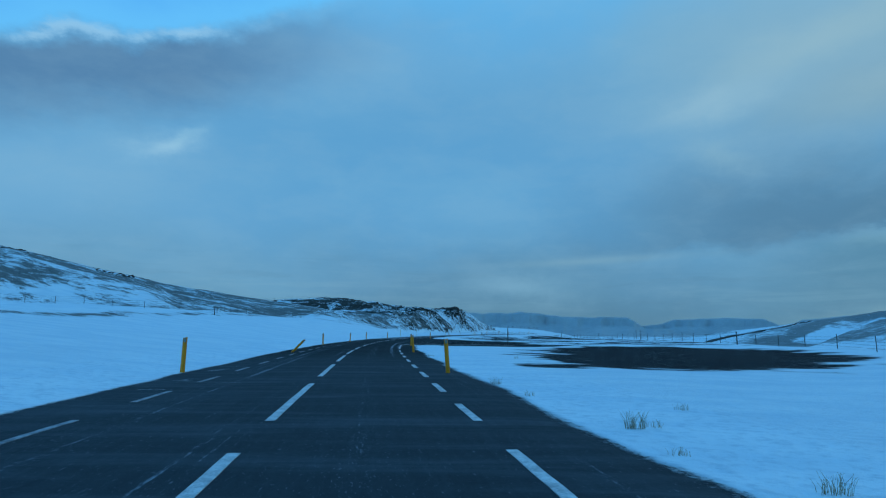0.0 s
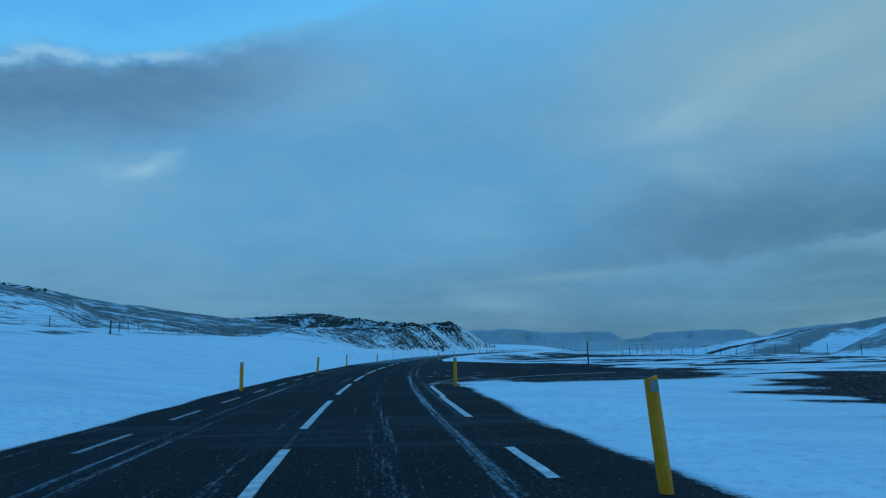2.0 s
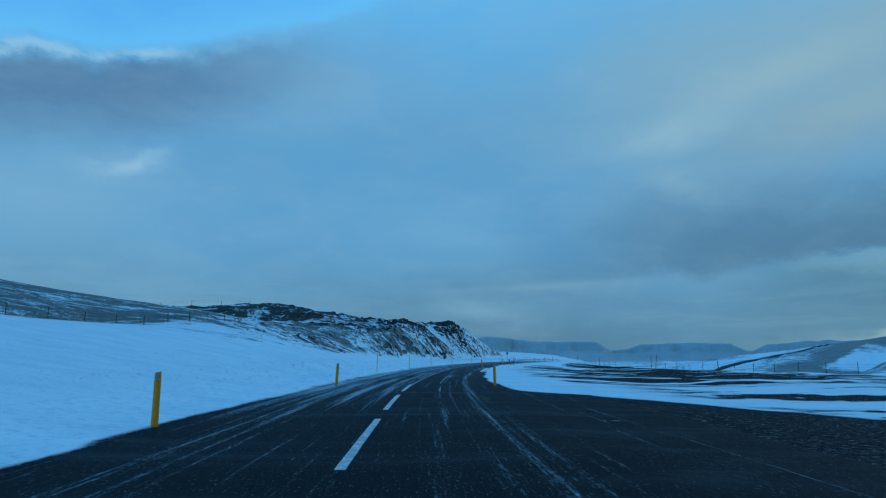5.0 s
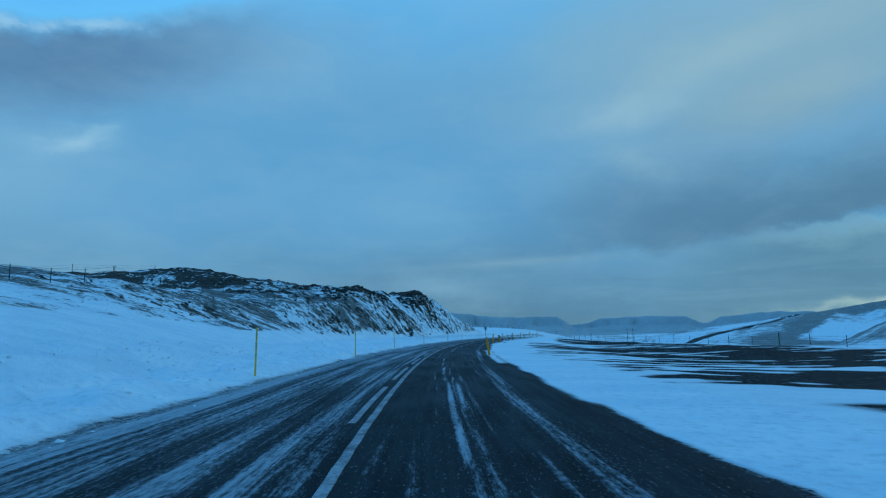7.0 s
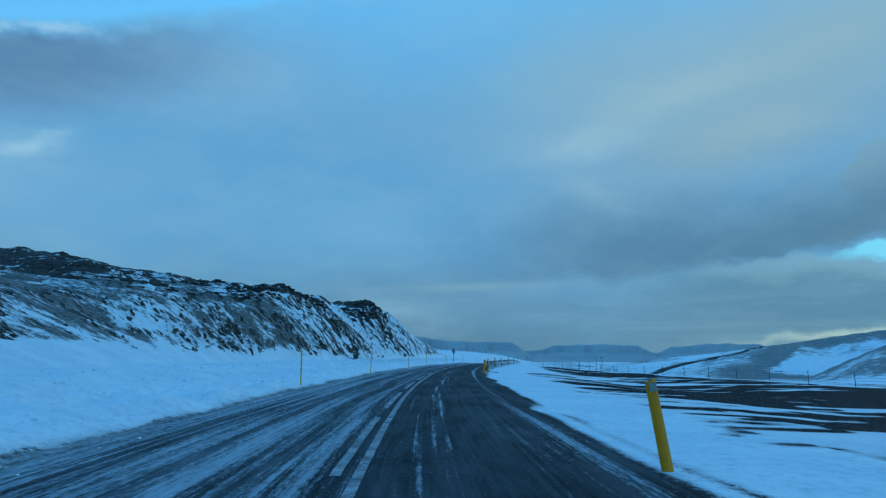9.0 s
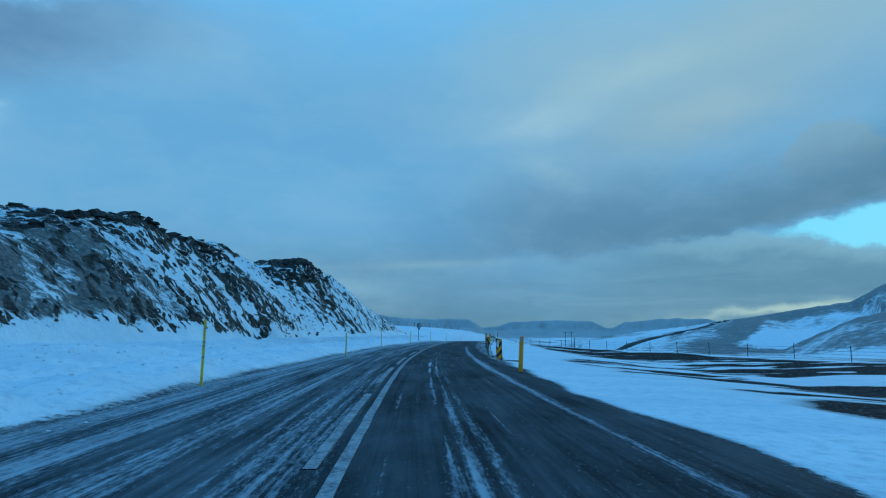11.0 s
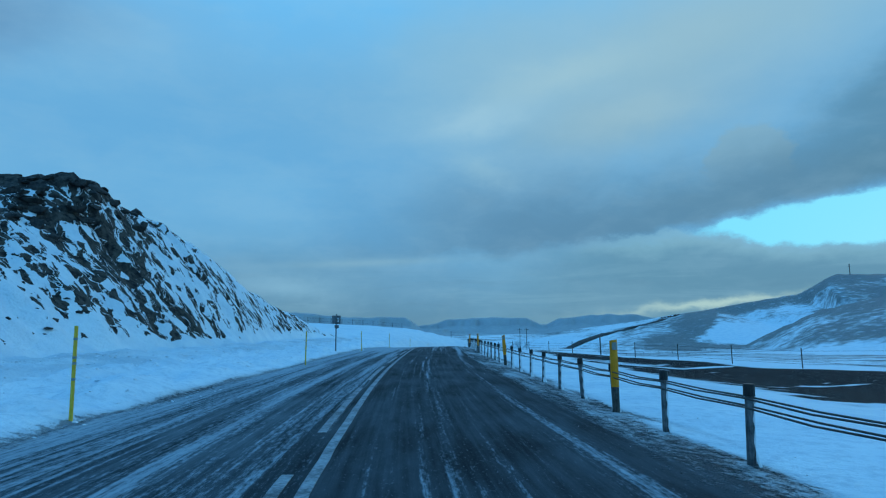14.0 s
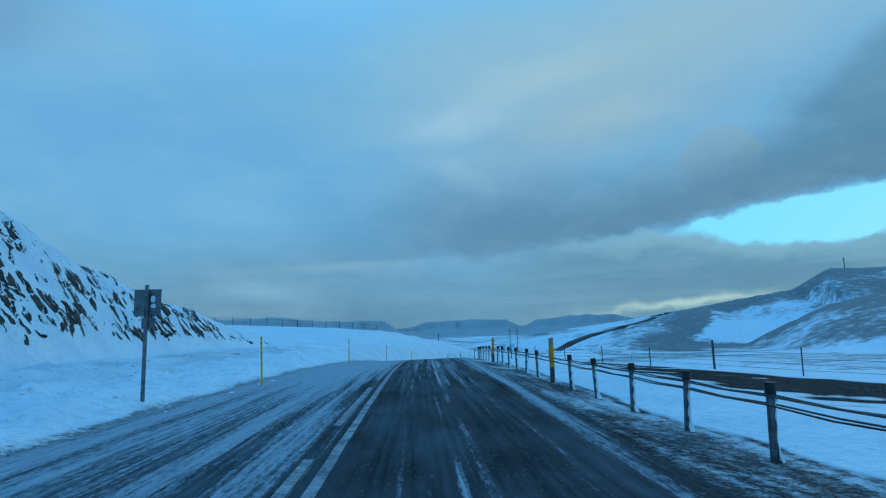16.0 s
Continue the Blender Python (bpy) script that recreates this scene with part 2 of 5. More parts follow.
def value_noise(x, y, seed=0):
    xi, yi = np.floor(x).astype(np.int64), np.floor(y).astype(np.int64)
    u, v = x - xi, y - yi
    u, v = u * u * (3 - 2 * u), v * v * (3 - 2 * v)
    a, b = hash2(xi, yi, seed), hash2(xi + 1, yi, seed)
    c, d = hash2(xi, yi + 1, seed), hash2(xi + 1, yi + 1, seed)
    return (a + (b - a) * u) * (1 - v) + (c + (d - c) * u) * v - 0.5


def fbm(x, y, seed=0, octaves=4, gain=0.5):
    out, amp = 0.0, 1.0
    for k in range(octaves):
        out = out + amp * value_noise(x * 2**k, y * 2**k, seed + 7 * k)
        amp *= gain
    return out


def near_line(x, y, line):
    """Distance to a polyline, the third number interpolated along it, the run along it and the side (plus: left)."""
    best = np.full(np.shape(x), 1e12)
    val, run, side = np.zeros_like(best), np.zeros_like(best), np.ones_like(best)
    gone = 0.0
    for p, q in zip(line, line[1:]):
        dx, dy = q[0] - p[0], q[1] - p[1]
        l2 = dx * dx + dy * dy
        t = np.clip(((x - p[0]) * dx + (y - p[1]) * dy) / l2, 0, 1)
        d2 = (x - p[0] - t * dx) ** 2 + (y - p[1] - t * dy) ** 2
        hit = d2 < best
        best = np.where(hit, d2, best)
        val = np.where(hit, p[2] + (q[2] - p[2]) * t, val)
        run = np.where(hit, gone + t * math.sqrt(l2), run)
        side = np.where(hit, np.sign(dx * (y - p[1]) - dy * (x - p[0])), side)
        gone += math.sqrt(l2)
    return np.sqrt(best), val, run, side


# the left hills: two ridges, and the foot of the rock cut beside the road with the slope above it
RIDGE_SOUTH = [(-190, 90, 38), (-140, 110, 28), (-98, 138, 20), (-69, 155, 12.6), (-45, 164, 9.4)]
RIDGE_NORTH = [(-110, 178, 13), (-55, 196, 11.4), (-36, 209, 12.8), (-27, 215, 11.3), (-15, 223, 9.9), (-5.5, 229, 9.4), (4.5, 236, 10.1), (8.6, 240.7, 8.3), (11.4, 245.5, 7.75), (15.2, 252, 5.4), (22, 263, 1.5)]
KNOLL = [(-30, 285, 4.2), (0, 289, 3.7), (26, 298, 2.9), (39, 305, 2.4), (50, 310, 1.5), (63, 320, 0.0), (70, 322, -1.2), (95, 345, -5)]
RIDGE_FAR = [(-700, 380, 75), (-420, 425, 54), (-345, 440, 38)]
RIDGE_EAST = [(215, 700, -22), (250, 640, -14), (290, 590, 0), (317, 556, 8.2), (360, 552, 15), (411, 529, 24.5), (424, 512, 37.0), (442, 485, 36), (470, 420, 38), (500, 330, 42), (560, 180, 50), (640, -100, 60)]
FOOT = [(3, -80, 0.16), (-5.8, -10, 0.16), (-7.6, 10, 0.16), (-10.2, 36, 0.165), (-11.6, 60, 0.165), (-11.6, 90, 0.17), (-11.0, 110, 0.18), (-10.5, 130, 0.22), (-11.5, 150, 0.30), (-10.0, 168, 0.55), (-6.8, 180, 0.9), (-2, 191, 1.08), (2.5, 201, 1.12), (5, 212, 1.12), (7.5, 221, 0.92), (11.5, 229, 1.2), (14.2, 238, 1.38), (16.4, 247, 1.5), (22, 261, 1.3), (28, 271, 0.2), (60, 310, 0.05)]
FENCE_EAST = spline((-60, 0, 80, 164, 214, 241, 300), (26, 30, 36, 42, 44, 45.5, 52))


def road_z(y):
    t = np.maximum(y - 236, 0)
    return np.where(t < 30, -0.00085 * t * t, -0.765 - 0.062 * (t - 30))


# two spurs of the east hill, from foot to crest
SPUR_A = [(240, 458, -14), (263, 441, -8), (274, 429, 0.6), (285, 415, 9.3), (300, 398, 13.7), (340, 390, 20), (400, 402, 28)]
SPUR_C = [(186, 492, -14), (204, 510, -10.6), (219, 518, -6.0), (244, 531, -1.9), (269.5, 537.5, 1.3), (291, 539, 3.3), (317, 556, 7.6)]
SPUR_B = [(236, 440, -12), (255, 463, -6), (282, 480, 2.5), (305, 499, 8), (345, 545, 13.5)]


def tent(x, y, line, slope, back=None):
    d, z, run, side = near_line(x, y, line)
    return z - d * slope if back is None else z - d * np.where(side > 0, back, slope)


def soft_max(a, b, k):
    h = np.maximum(k - np.abs(a - b), 0) / k
    return np.maximum(a, b) + h * h * k / 4


def soft_min(a, b, k):
    h = np.maximum(k - np.abs(a - b), 0) / k
    return np.minimum(a, b) - h * h * k / 4


def land(x, y):
    """Height of the ground, how steep-cut it is (rock face), and the run along and distance up the face."""
    x, y = np.asarray(x, float), np.asarray(y, float)
    d = off(x, np.clip(y, -200, 420))
    base = road_z(np.clip(y, -200, 420))
    fd, k, run, side = near_line(x, y, FOOT)
    up = np.where(side > 0, fd, 0.0)
    # left: shoulder, bench and face
    bench = 0.12 + 0.45 * smooth(-d, 4.2, 9) * smooth(y, 90, 140)
    hills = soft_max(tent(x, y, RIDGE_SOUTH, 0.17, 0.13), tent(x, y, RIDGE_NORTH, 0.17 - 0.10 * smooth(y, 185, 200), 0.02), 1.5)
    hills = soft_max(hills, tent(x, y, RIDGE_FAR, 0.3, 0.0), 1.0)
    hills = np.maximum(hills, 3.3 + 0.03 * up)
    face = bench + up * k + 0.5 * smooth(up, 3, 25) * smooth(150 - y, 0, 30)
    start = np.interp(y, (128, 136, 144, 152, 160, 170, 180, 190), (9, 6.5, 5.0, 3.0, 1.7, 0.8, 0.4, 0.2))
    rough = smooth(y, 128, 148) * smooth(up, start - 0.1, start + 0.5 + 1.1 * (1 - smooth(y, 150, 170))) * (1 - smooth(up, 9 + 9 * (1 - smooth(y, 165, 190)), 14 + 12 * (1 - smooth(y, 165, 190)))) * (1 - smooth(y, 266, 272))
    ribs = fbm(run * 0.22, up * 0.07 + run * 0.05, 3, 3) * 2.2 + fbm(run * 0.8, up * 0.45, 5, 4, 0.6) * 1.1
    left = soft_min(face, hills, 0.9)
    field_w = 0.12 + (0.105 + 0.06 * smooth(y, 52, 88)) * np.minimum(up, 25) + 0.02 * np.maximum(up - 25, 0)
    low_west = soft_max(field_w, np.maximum(tent(x, y, RIDGE_SOUTH, 0.28, 0.13), tent(x, y, RIDGE_FAR, 0.3, 0.0)), 2.5)
    north_w = smooth(y, 96, 132)
    left = low_west * (1 - north_w) + left * north_w
    left = left + rough * ribs * (0.22 + 0.3 * smooth(k, 0.4, 0.9)) * (1 - 0.65 * smooth(y, 238, 250))
    crag = smooth(left, 4, 9) * smooth(y, 150, 185) * (1 - smooth(y, 262, 275)) * smooth(x, -75, -55)
    dip = np.exp(-(((x + 0.8) / 3.0) ** 2) - ((y - 228) / 3.8) ** 2)
    knob = np.exp(-(((x + 7.0) / 3.5) ** 2) - ((y - 199.5) / 4.0) ** 2)
    left = left + crag * (np.maximum(fbm(x * 0.35, y * 0.35, 11, 4), 0) * 1.0 - 0.35 - 0.95 * (1 - smooth(y, 203, 222))) - 2.1 * dip + 0.8 * knob
    moor = smooth(up, 12, 30)
    left = left + moor * (fbm(x * 0.06, y * 0.06, 13, 3) * 0.7 + fbm(x * 0.5, y * 0.5, 15, 3) * 0.25)
    north = smooth(y, 258, 285)
    left = left * (1 - north) + np.maximum(soft_min(tent(x, y, KNOLL, 0.09, 0.02), base + 0.3 + 0.75 * np.maximum(-d - 3.2, 0), 2.0), base + 0.1 + 0.02 * (-d)) * north
    # right: flat field to the fence, then down to the valley and up the far hill
    e = smooth(d, 4.0, 18)
    field = base - (0.25 + 0.75 * smooth(y, 90, 220)) * e - (0.05 + 0.07 * smooth(y, 165, 180)) * smooth(d, 3.2, 4.6)
    field = field + e * fbm(x * 0.12, y * 0.12, 21, 3) * 0.25
    beyond = np.maximum(x - FENCE_EAST(np.clip(y, -60, 300)), 0)
    floor = -6.5 - 0.022 * np.clip(y - 300, 0, 700)
    right = soft_max(field - 0.055 * beyond, floor, 1.0)
    ed, ez, erun, eside = near_line(x, y, RIDGE_EAST)
    east = ez - ed * (0.135 + 0.085 * smooth(erun, 225, 335)) + fbm(x * 0.012, y * 0.012, 31, 4) * 3.0
    east = soft_max(east, tent(x, y, SPUR_A, 0.16, 0.26) + fbm(x * 0.03, y * 0.03, 34, 3) * 1.2, 2.5)
    east = soft_max(east, tent(x, y, SPUR_B, 0.24, 0.13) + fbm(x * 0.03, y * 0.03, 35, 3) * 1.2, 2.5)
    east = soft_max(east, tent(x, y, SPUR_C, 0.20, 0.30), 1.0)
    right = soft_max(right, east, 3.0)
    berm = smooth(-d, 3.5, 4.4) * (1 - smooth(-d, 4.6, 6.0)) * smooth(y, 90, 110) * (0.13 + 0.25 * fbm(x * 0.7, y * 0.7, 23, 3))
    crust = smooth(-d, 4.0, 4.8) * (1 - smooth(-d, 11, 15)) * smooth(y, 92, 108) * (0.20 * fbm(x * 0.9, y * 0.9, 25, 4) + 0.26 * np.abs(fbm(x * 1.7, y * 1.7, 27, 2)))
    left = base + (left - base) * smooth(-d, 3.3, 5.6) + berm + crust
    z = np.where(d < 0, left, right)
    far = smooth(np.hypot(x - 20, y - 150), 700, 1400)
    z = z * (1 - far) + np.where(x < -200, 40, -24) * far
    return z, rough, run, up, d, crag, moor, k


# snow cover, 0 bare to 1 deep
LAYBY = [(-4.5, 54), (-1.5, 56.2), (5.0, 63.5), (8.2, 68), (9.5, 76), (8.0, 86), (3.0, 94.5), (-1.6, 100.5), (-1.9, 104.5), (-3.0, 108), (-6.5, 108), (-6.5, 80)]
APRON = [(-4.0, 53.6), (-1.0, 54.6), (2.3, 55.4), (7.5, 57.2), (11.5, 61), (13, 70), (10, 80), (6, 76), (3, 64)]
SIDE = [(5.6, 41), (4.2, 29), (4.6, 24.4), (6.6, 23.2), (11.6, 25.6), (18.5, 29.5), (27, 40), (29, 52), (20, 60), (13, 62), (8, 52)]


def inside(x, y, ring):
    """Signed distance into a closed outline (plus: inside)."""
    line = [(*p, 0) for p in ring] + [(*ring[0], 0)]
    dist = near_line(x, y, line)[0]
    odd = np.zeros(np.shape(x), bool)
    for (x0, y0), (x1, y1) in zip(ring, ring[1:] + ring[:1]):
        cross = ((y0 > y) != (y1 > y)) & (x < x0 + (y - y0) * (x1 - x0) / np.where(y1 == y0, 1e-9, y1 - y0))
        odd ^= cross
    return np.where(odd, dist, -dist)


def cover(x, y, d):
    left_edge = -4.0 + 0.3 * smooth(y, 88, 104)
    right_edge = 3.85 + 0.35 * smooth(y, 92, 102) - 0.5 * smooth(y, 104, 109) - 0.1 * smooth(y, 125, 150) + 0.55 * smooth(y, 168, 180) + 0.35 * smooth(y, 190, 198)
    w = 0.35 * fbm(x * 0.4, y * 0.4, 41, 3)
    lane = np.minimum(d - left_edge, right_edge - d) + w * (1 - 0.65 * (d < 0))
    lane = np.where((y < -150) | (y > 330), -9.0, lane)
    bare = smooth(lane, -0.35 + 0.2 * (d < 0) * (y < 85) - 0.3 * (d > 0) * (y < 60) - 0.35 * smooth(y, 90, 105) * (d < 0), 0.35 + 0.3 * smooth(y, 90, 105) * (d < 0)) * (1 - (0.51 + 0.13 * smooth(y, 206, 220)) * smooth(d, 2.7, 3.7) * smooth(y, 160, 178))
    bare = np.maximum(bare, smooth(inside(x, y, LAYBY) + 2 * w, -0.5, 0.6))
    bare = np.maximum(bare, 0.66 * smooth(inside(x, y, APRON) + 2.5 * w, -0.9, 0.9))
    bare = np.maximum(bare, 0.74 * smooth(inside(x, y, SIDE) + 5 * w + 3.5 * fbm(x * 0.25, y * 0.6, 49, 3), -1.2, 1.0))
    near = np.interp(y, (108, 118, 145, 160, 175, 184, 190, 196, 204, 212, 228, 250), (8.2, 7.0, 5.9, 7.2, 8.0, 6.4, 8.6, 12.5, 12.2, 10.6, 9.4, 9.6))
    fence = FENCE_EAST(np.clip(y, -60, 300)) - 0.5
    north = smooth(d + 5 * w, near - 0.6, near + 1.2) * smooth(y, 106, 116) * (1 - smooth(y, 252, 268)) * (1 - smooth(x, fence - 1.5, fence))
    streak = fbm(y * 0.24 + x * 0.04, x * 0.09 - y * 0.015, 43, 4) + 1.0 * fbm(y * 0.8, x * 0.22, 45, 4, 0.65)
    thin_snow = -0.03 + 0.24 * smooth(d, near, near + 8) + 0.10 * smooth(y, 175, 190) + 0.46 * smooth(y, 200, 212) - 0.75 * np.exp(-(((y - 196.5) / 3.6) ** 2)) * (1 - smooth(d, 22, 30))
    bare = np.maximum(bare, north * smooth(streak + thin_snow, -0.16, 0.24) * 0.97)
    south = smooth(d, 8, 14) * (1 - smooth(y, 100, 125)) * smooth(y, 60, 75) * (1 - smooth(x, fence - 1.5, fence))
    bare = np.maximum(bare, south * smooth(streak, 0.02, 0.2) * 0.8)
    for px_, py_, a_, b_ in ((-3.1, 65.0, 0.55, 1.3), (-3.35, 60.9, 0.45, 1.3), (-2.6, 62.3, 0.3, 1.4), (-3.1, 68.3, 0.4, 0.8), (-2.2, 69.4, 0.35, 0.8), (-5.2, 14.9, 1.0, 0.35), (-6.3, 15.7, 0.5, 0.9), (-5.9, 13.2, 0.8, 0.3), (-6.9, 19.5, 0.4, 1.5), (-1.0, 57.5, 0.9, 1.6), (-1.6, 59.5, 0.5, 0.9), (-1.0, 66.1, 1.2, 0.25), (0.6, 81.5, 0.9, 0.3), (0.6, 77.5, 0.5, 0.25), (-1.6, 88.7, 0.8, 0.4), (4.0, 78.7, 1.4, 0.3), (-3.4, 57.2, 0.35, 0.6), (-2.5, 70.4, 0.6, 0.4)):
        bare = bare * (1 - 0.5 * np.exp(-(((x - px_) / a_) ** 2) - ((y - py_) / b_) ** 2))
    bare = bare * (1 - 0.8 * np.exp(-(((d - 3.4 - 0.5 * w) / 0.26) ** 2)) * smooth(y, 126, 130) * (1 - smooth(y, 143, 150)))
    for px_, py_, a_, b_ in ((-1.9, 55.5, 0.8, 0.7), (-1.0, 55.9, 0.8, 0.5), (-2.3, 53.3, 0.25, 0.5)):
        bare = bare * (1 - 0.85 * np.exp(-(((x - px_) / a_) ** 2) - ((y - py_) / b_) ** 2))
    bare = np.maximum(bare, (0.34 + 0.14 * (1 - smooth(d, 4.2, 5.0)) + 0.25 * fbm(x * 0.5, y * 0.5, 47, 3)) * smooth(d, 2.8, 3.6) * (1 - 0.8 * smooth(d, 4.5, 5.2)) * (1 - smooth(d, 9, 13)) * smooth(y, 196, 212))
    bare = np.maximum(bare, (0.20 + 0.2 * fbm(x * 0.6, y * 0.6, 48, 3)) * smooth(-d, 5.2, 6.2) * (1 - smooth(-d, 9, 12)) * smooth(y, 170, 200) * (1 - smooth(y, 258, 270)))
    gap = d - 4.4 - 0.3 * smooth(y, 195, 222) + 1.8 * w
    bare = np.maximum(bare, 0.5 * np.exp(-((gap / 0.2) ** 2)) * smooth(y, 196, 206) * (1 - smooth(y, 250, 258)))
    return 1.0 - bare


# ---------------------------------------------------------------- materials
def place_vec(n):
    return n.add("ShaderNodeNewGeometry").outputs["Position"]


def snow_look(n, p, clod_shade):
    """Colour and relief of wind-packed snow."""
    drift = n.noise(n.stretch(p, 0.5, 1.0, 1.0, 25), 0.7, 3.0, 0.5)
    grain = n.noise(p, 14.0, 4.0, 0.6)
    clod = n.noise(p, 4.5, 5.0, 0.65)
    colour = n.mix(n.step(drift, 0.3, 0.7), (0.69, 0.79, 0.86), (0.81, 0.88, 0.92))
    # shade between the clods painted in as darker spots of snow
    colour = n.mix(n.math("MULTIPLY", n.step(clod, 0.46, 0.70), clod_shade), colour, (0.48, 0.58, 0.66))
    height = n.math("ADD", n.math("MULTIPLY", drift, 0.10), n.math("ADD", n.math("MULTIPLY", grain, 0.012), n.math("MULTIPLY", clod, 0.10)))
    return colour, height


def mat_ground():
    m, n = material("snow_and_gravel")
    p = place_vec(n)
    snow, rock, wild = n.attr("snow").outputs["Fac"], n.attr("rock").outputs["Fac"], n.attr("wild").outputs["Fac"]
    snow_c, snow_h = snow_look(n, p, 0.22)
    a = n.noise(n.stretch(p, 0.35, 1.3, 1.0, 12), 1.0, 8.0, 0.65)
    b = n.noise(p, 7.0, 6.0, 0.72)
    tongue = n.noise(n.stretch(p, 0.85, 1.4, 1.0, 8), 1.9, 5.0, 0.65, 0.4)
    v = n.math("ADD", n.math("MULTIPLY", a, 0.36), n.math("ADD", n.math("MULTIPLY", tongue, 0.26), n.math("MULTIPLY", b, 0.38)))
    v = n.math("ADD", snow, n.math("MULTIPLY", n.math("SUBTRACT", v, 0.5), 2.6))
    white = n.math("MULTIPLY", n.step(v, 0.42, 0.54), n.math("ADD", 0.34, n.math("MULTIPLY", n.step(snow, 0.35, 0.98), 0.66)))
    # rock showing on the cut face: broken blocks that lean down the slope, snow in the cracks
    warp = n.vec("SCALE", n.vec("SUBTRACT", n.add("ShaderNodeTexNoise", {"Vector": p, "Scale": 0.9, "Detail": 4.0}).outputs["Color"], (0.5, 0.5, 0.5)), k=0.7)
    jag = n.vec("SCALE", n.vec("SUBTRACT", n.add("ShaderNodeTexNoise", {"Vector": p, "Scale": 4.5, "Detail": 4.0, "Roughness": 0.6}).outputs["Color"], (0.5, 0.5, 0.5)), k=0.30)
    q = n.vec("ADD", n.vec("ADD", p, warp), jag)
    down = n.dot(q, (-0.68, 0.22, 0.70))
    across = n.math("ADD", n.dot(q, (0.306, 0.952, 0.0)), n.math("MULTIPLY", down, -0.28))
    face = n.add("ShaderNodeCombineXYZ", {0: across, 1: n.math("MULTIPLY", down, 0.56)})
    c1, e1 = n.cells(face, 1.25)
    c2, e2 = n.cells(face, 2.7)
    r1 = n.noise(face, 0.5, 6.0, 0.6, 0.4)
    r2 = n.noise(face, 2.0, 6.0, 0.62, 0.3)
    rv = n.math("ADD", n.math("MULTIPLY", c1, 0.13), n.math("ADD", n.math("MULTIPLY", c2, 0.25), n.math("ADD", n.math("MULTIPLY", r1, 0.45), n.math("MULTIPLY", r2, 0.45))))
    rv = n.math("SUBTRACT", rv, n.math("ADD", n.math("MULTIPLY", n.step(e2, 0.13, 0.0), 0.08), n.math("MULTIPLY", n.step(e1, 0.08, 0.0), 0.06)))
    rv = n.math("ADD", n.math("SUBTRACT", rv, 0.125), n.math("MULTIPLY", n.math("SUBTRACT", rock, 0.5), 0.85))
    stone = n.step(rv, 0.494, 0.508)
    cn = n.math("ADD", n.math("MULTIPLY", n.noise(p, 0.45, 6.0, 0.6, 0.5), 0.5), n.math("MULTIPLY", n.noise(p, 1.7, 6.0, 0.65), 0.5))
    stone = n.math("MAXIMUM", stone, n.step(n.math("ADD", cn, n.math("SUBTRACT", n.math("MULTIPLY", n.attr("crag").outputs["Fac"], 0.5), 0.5)), 0.268, 0.285))
    # thin cover on the moor: tufts and stones through the snow
    w1 = n.noise(n.stretch(p, 0.35, 1.0, 1.0, 28), 0.16, 9.0, 0.68, 0.5)
    w2 = n.noise(n.stretch(p, 0.5, 1.6, 1.0, 28), 0.9, 8.0, 0.72)
    w3 = n.noise(n.stretch(p, 0.9, 1.3, 0.9, 28), 3.2, 6.0, 0.78)
    w4 = n.noise(n.stretch(p, 0.6, 1.0, 1.0, 28), 0.42, 6.0, 0.66)
    wv = n.math("ADD", n.math("ADD", n.math("MULTIPLY", w1, 0.42), n.math("MULTIPLY", w4, 0.50)), n.math("ADD", n.math("MULTIPLY", w2, 0.45), n.math("MULTIPLY", w3, 0.45)))
    wv = n.math("ADD", n.math("SUBTRACT", wv, 0.415), n.math("SUBTRACT", n.math("MULTIPLY", wild, 0.5), 0.5))
    crisp = n.math("MULTIPLY", n.step(wv, 0.235, 0.30), 0.93)
    # on the far hill the cover is thin and even, and carries the spurs' shaded flanks
    east = n.step(n.add("ShaderNodeSeparateXYZ", {0: p}).outputs[0], 110.0, 190.0)
    w5 = n.noise(p, 0.22, 9.0, 0.66, 0.3)
    gv = n.math("ADD", n.math("ADD", n.math("MULTIPLY", w5, 0.8), n.math("MULTIPLY", w1, 0.3)), n.math("MULTIPLY", n.math("SUBTRACT", wild, 0.5), 0.9))
    gentle = n.math("MULTIPLY", n.step(gv, 0.43, 0.71), 0.84)
    moor = n.math("ADD", n.math("MULTIPLY", crisp, n.math("SUBTRACT", 1.0, east)), n.math("MULTIPLY", gentle, east))
    stones = n.noise(p, 5.0, 6.0, 0.7)
    gravel = n.mix(n.step(stones, 0.35, 0.7), (0.003, 0.0045, 0.0055), (0.026, 0.033, 0.038))
    dust = n.math("MULTIPLY", n.step(n.noise(n.stretch(p, 1.0, 1.7, 1.0, 8), 7.0, 5.0, 0.75), 0.56, 0.68), 0.55)
    gravel = n.mix(dust, gravel, (0.55, 0.60, 0.65))
    basalt = n.mix(n.step(n.noise(p, 3.0, 8.0, 0.75), 0.36, 0.66), (0.012, 0.012, 0.013), (0.110, 0.094, 0.080))
    heath = n.mix(n.step(n.noise(p, 3.2, 8.0, 0.78), 0.38, 0.64), (0.035, 0.038, 0.038), (0.205, 0.198, 0.180))
    colour = n.mix(white, gravel, snow_c)
    colour = n.mix(moor, colour, heath)
    colour = n.mix(stone, colour, basalt)
    h = n.math("ADD", snow_h, n.math("MULTIPLY", n.math("ADD", n.math("MULTIPLY", stone, n.math("ADD", 0.7, n.math("MULTIPLY", c2, 1.2))), n.math("MULTIPLY", moor, 0.3)), 0.14))
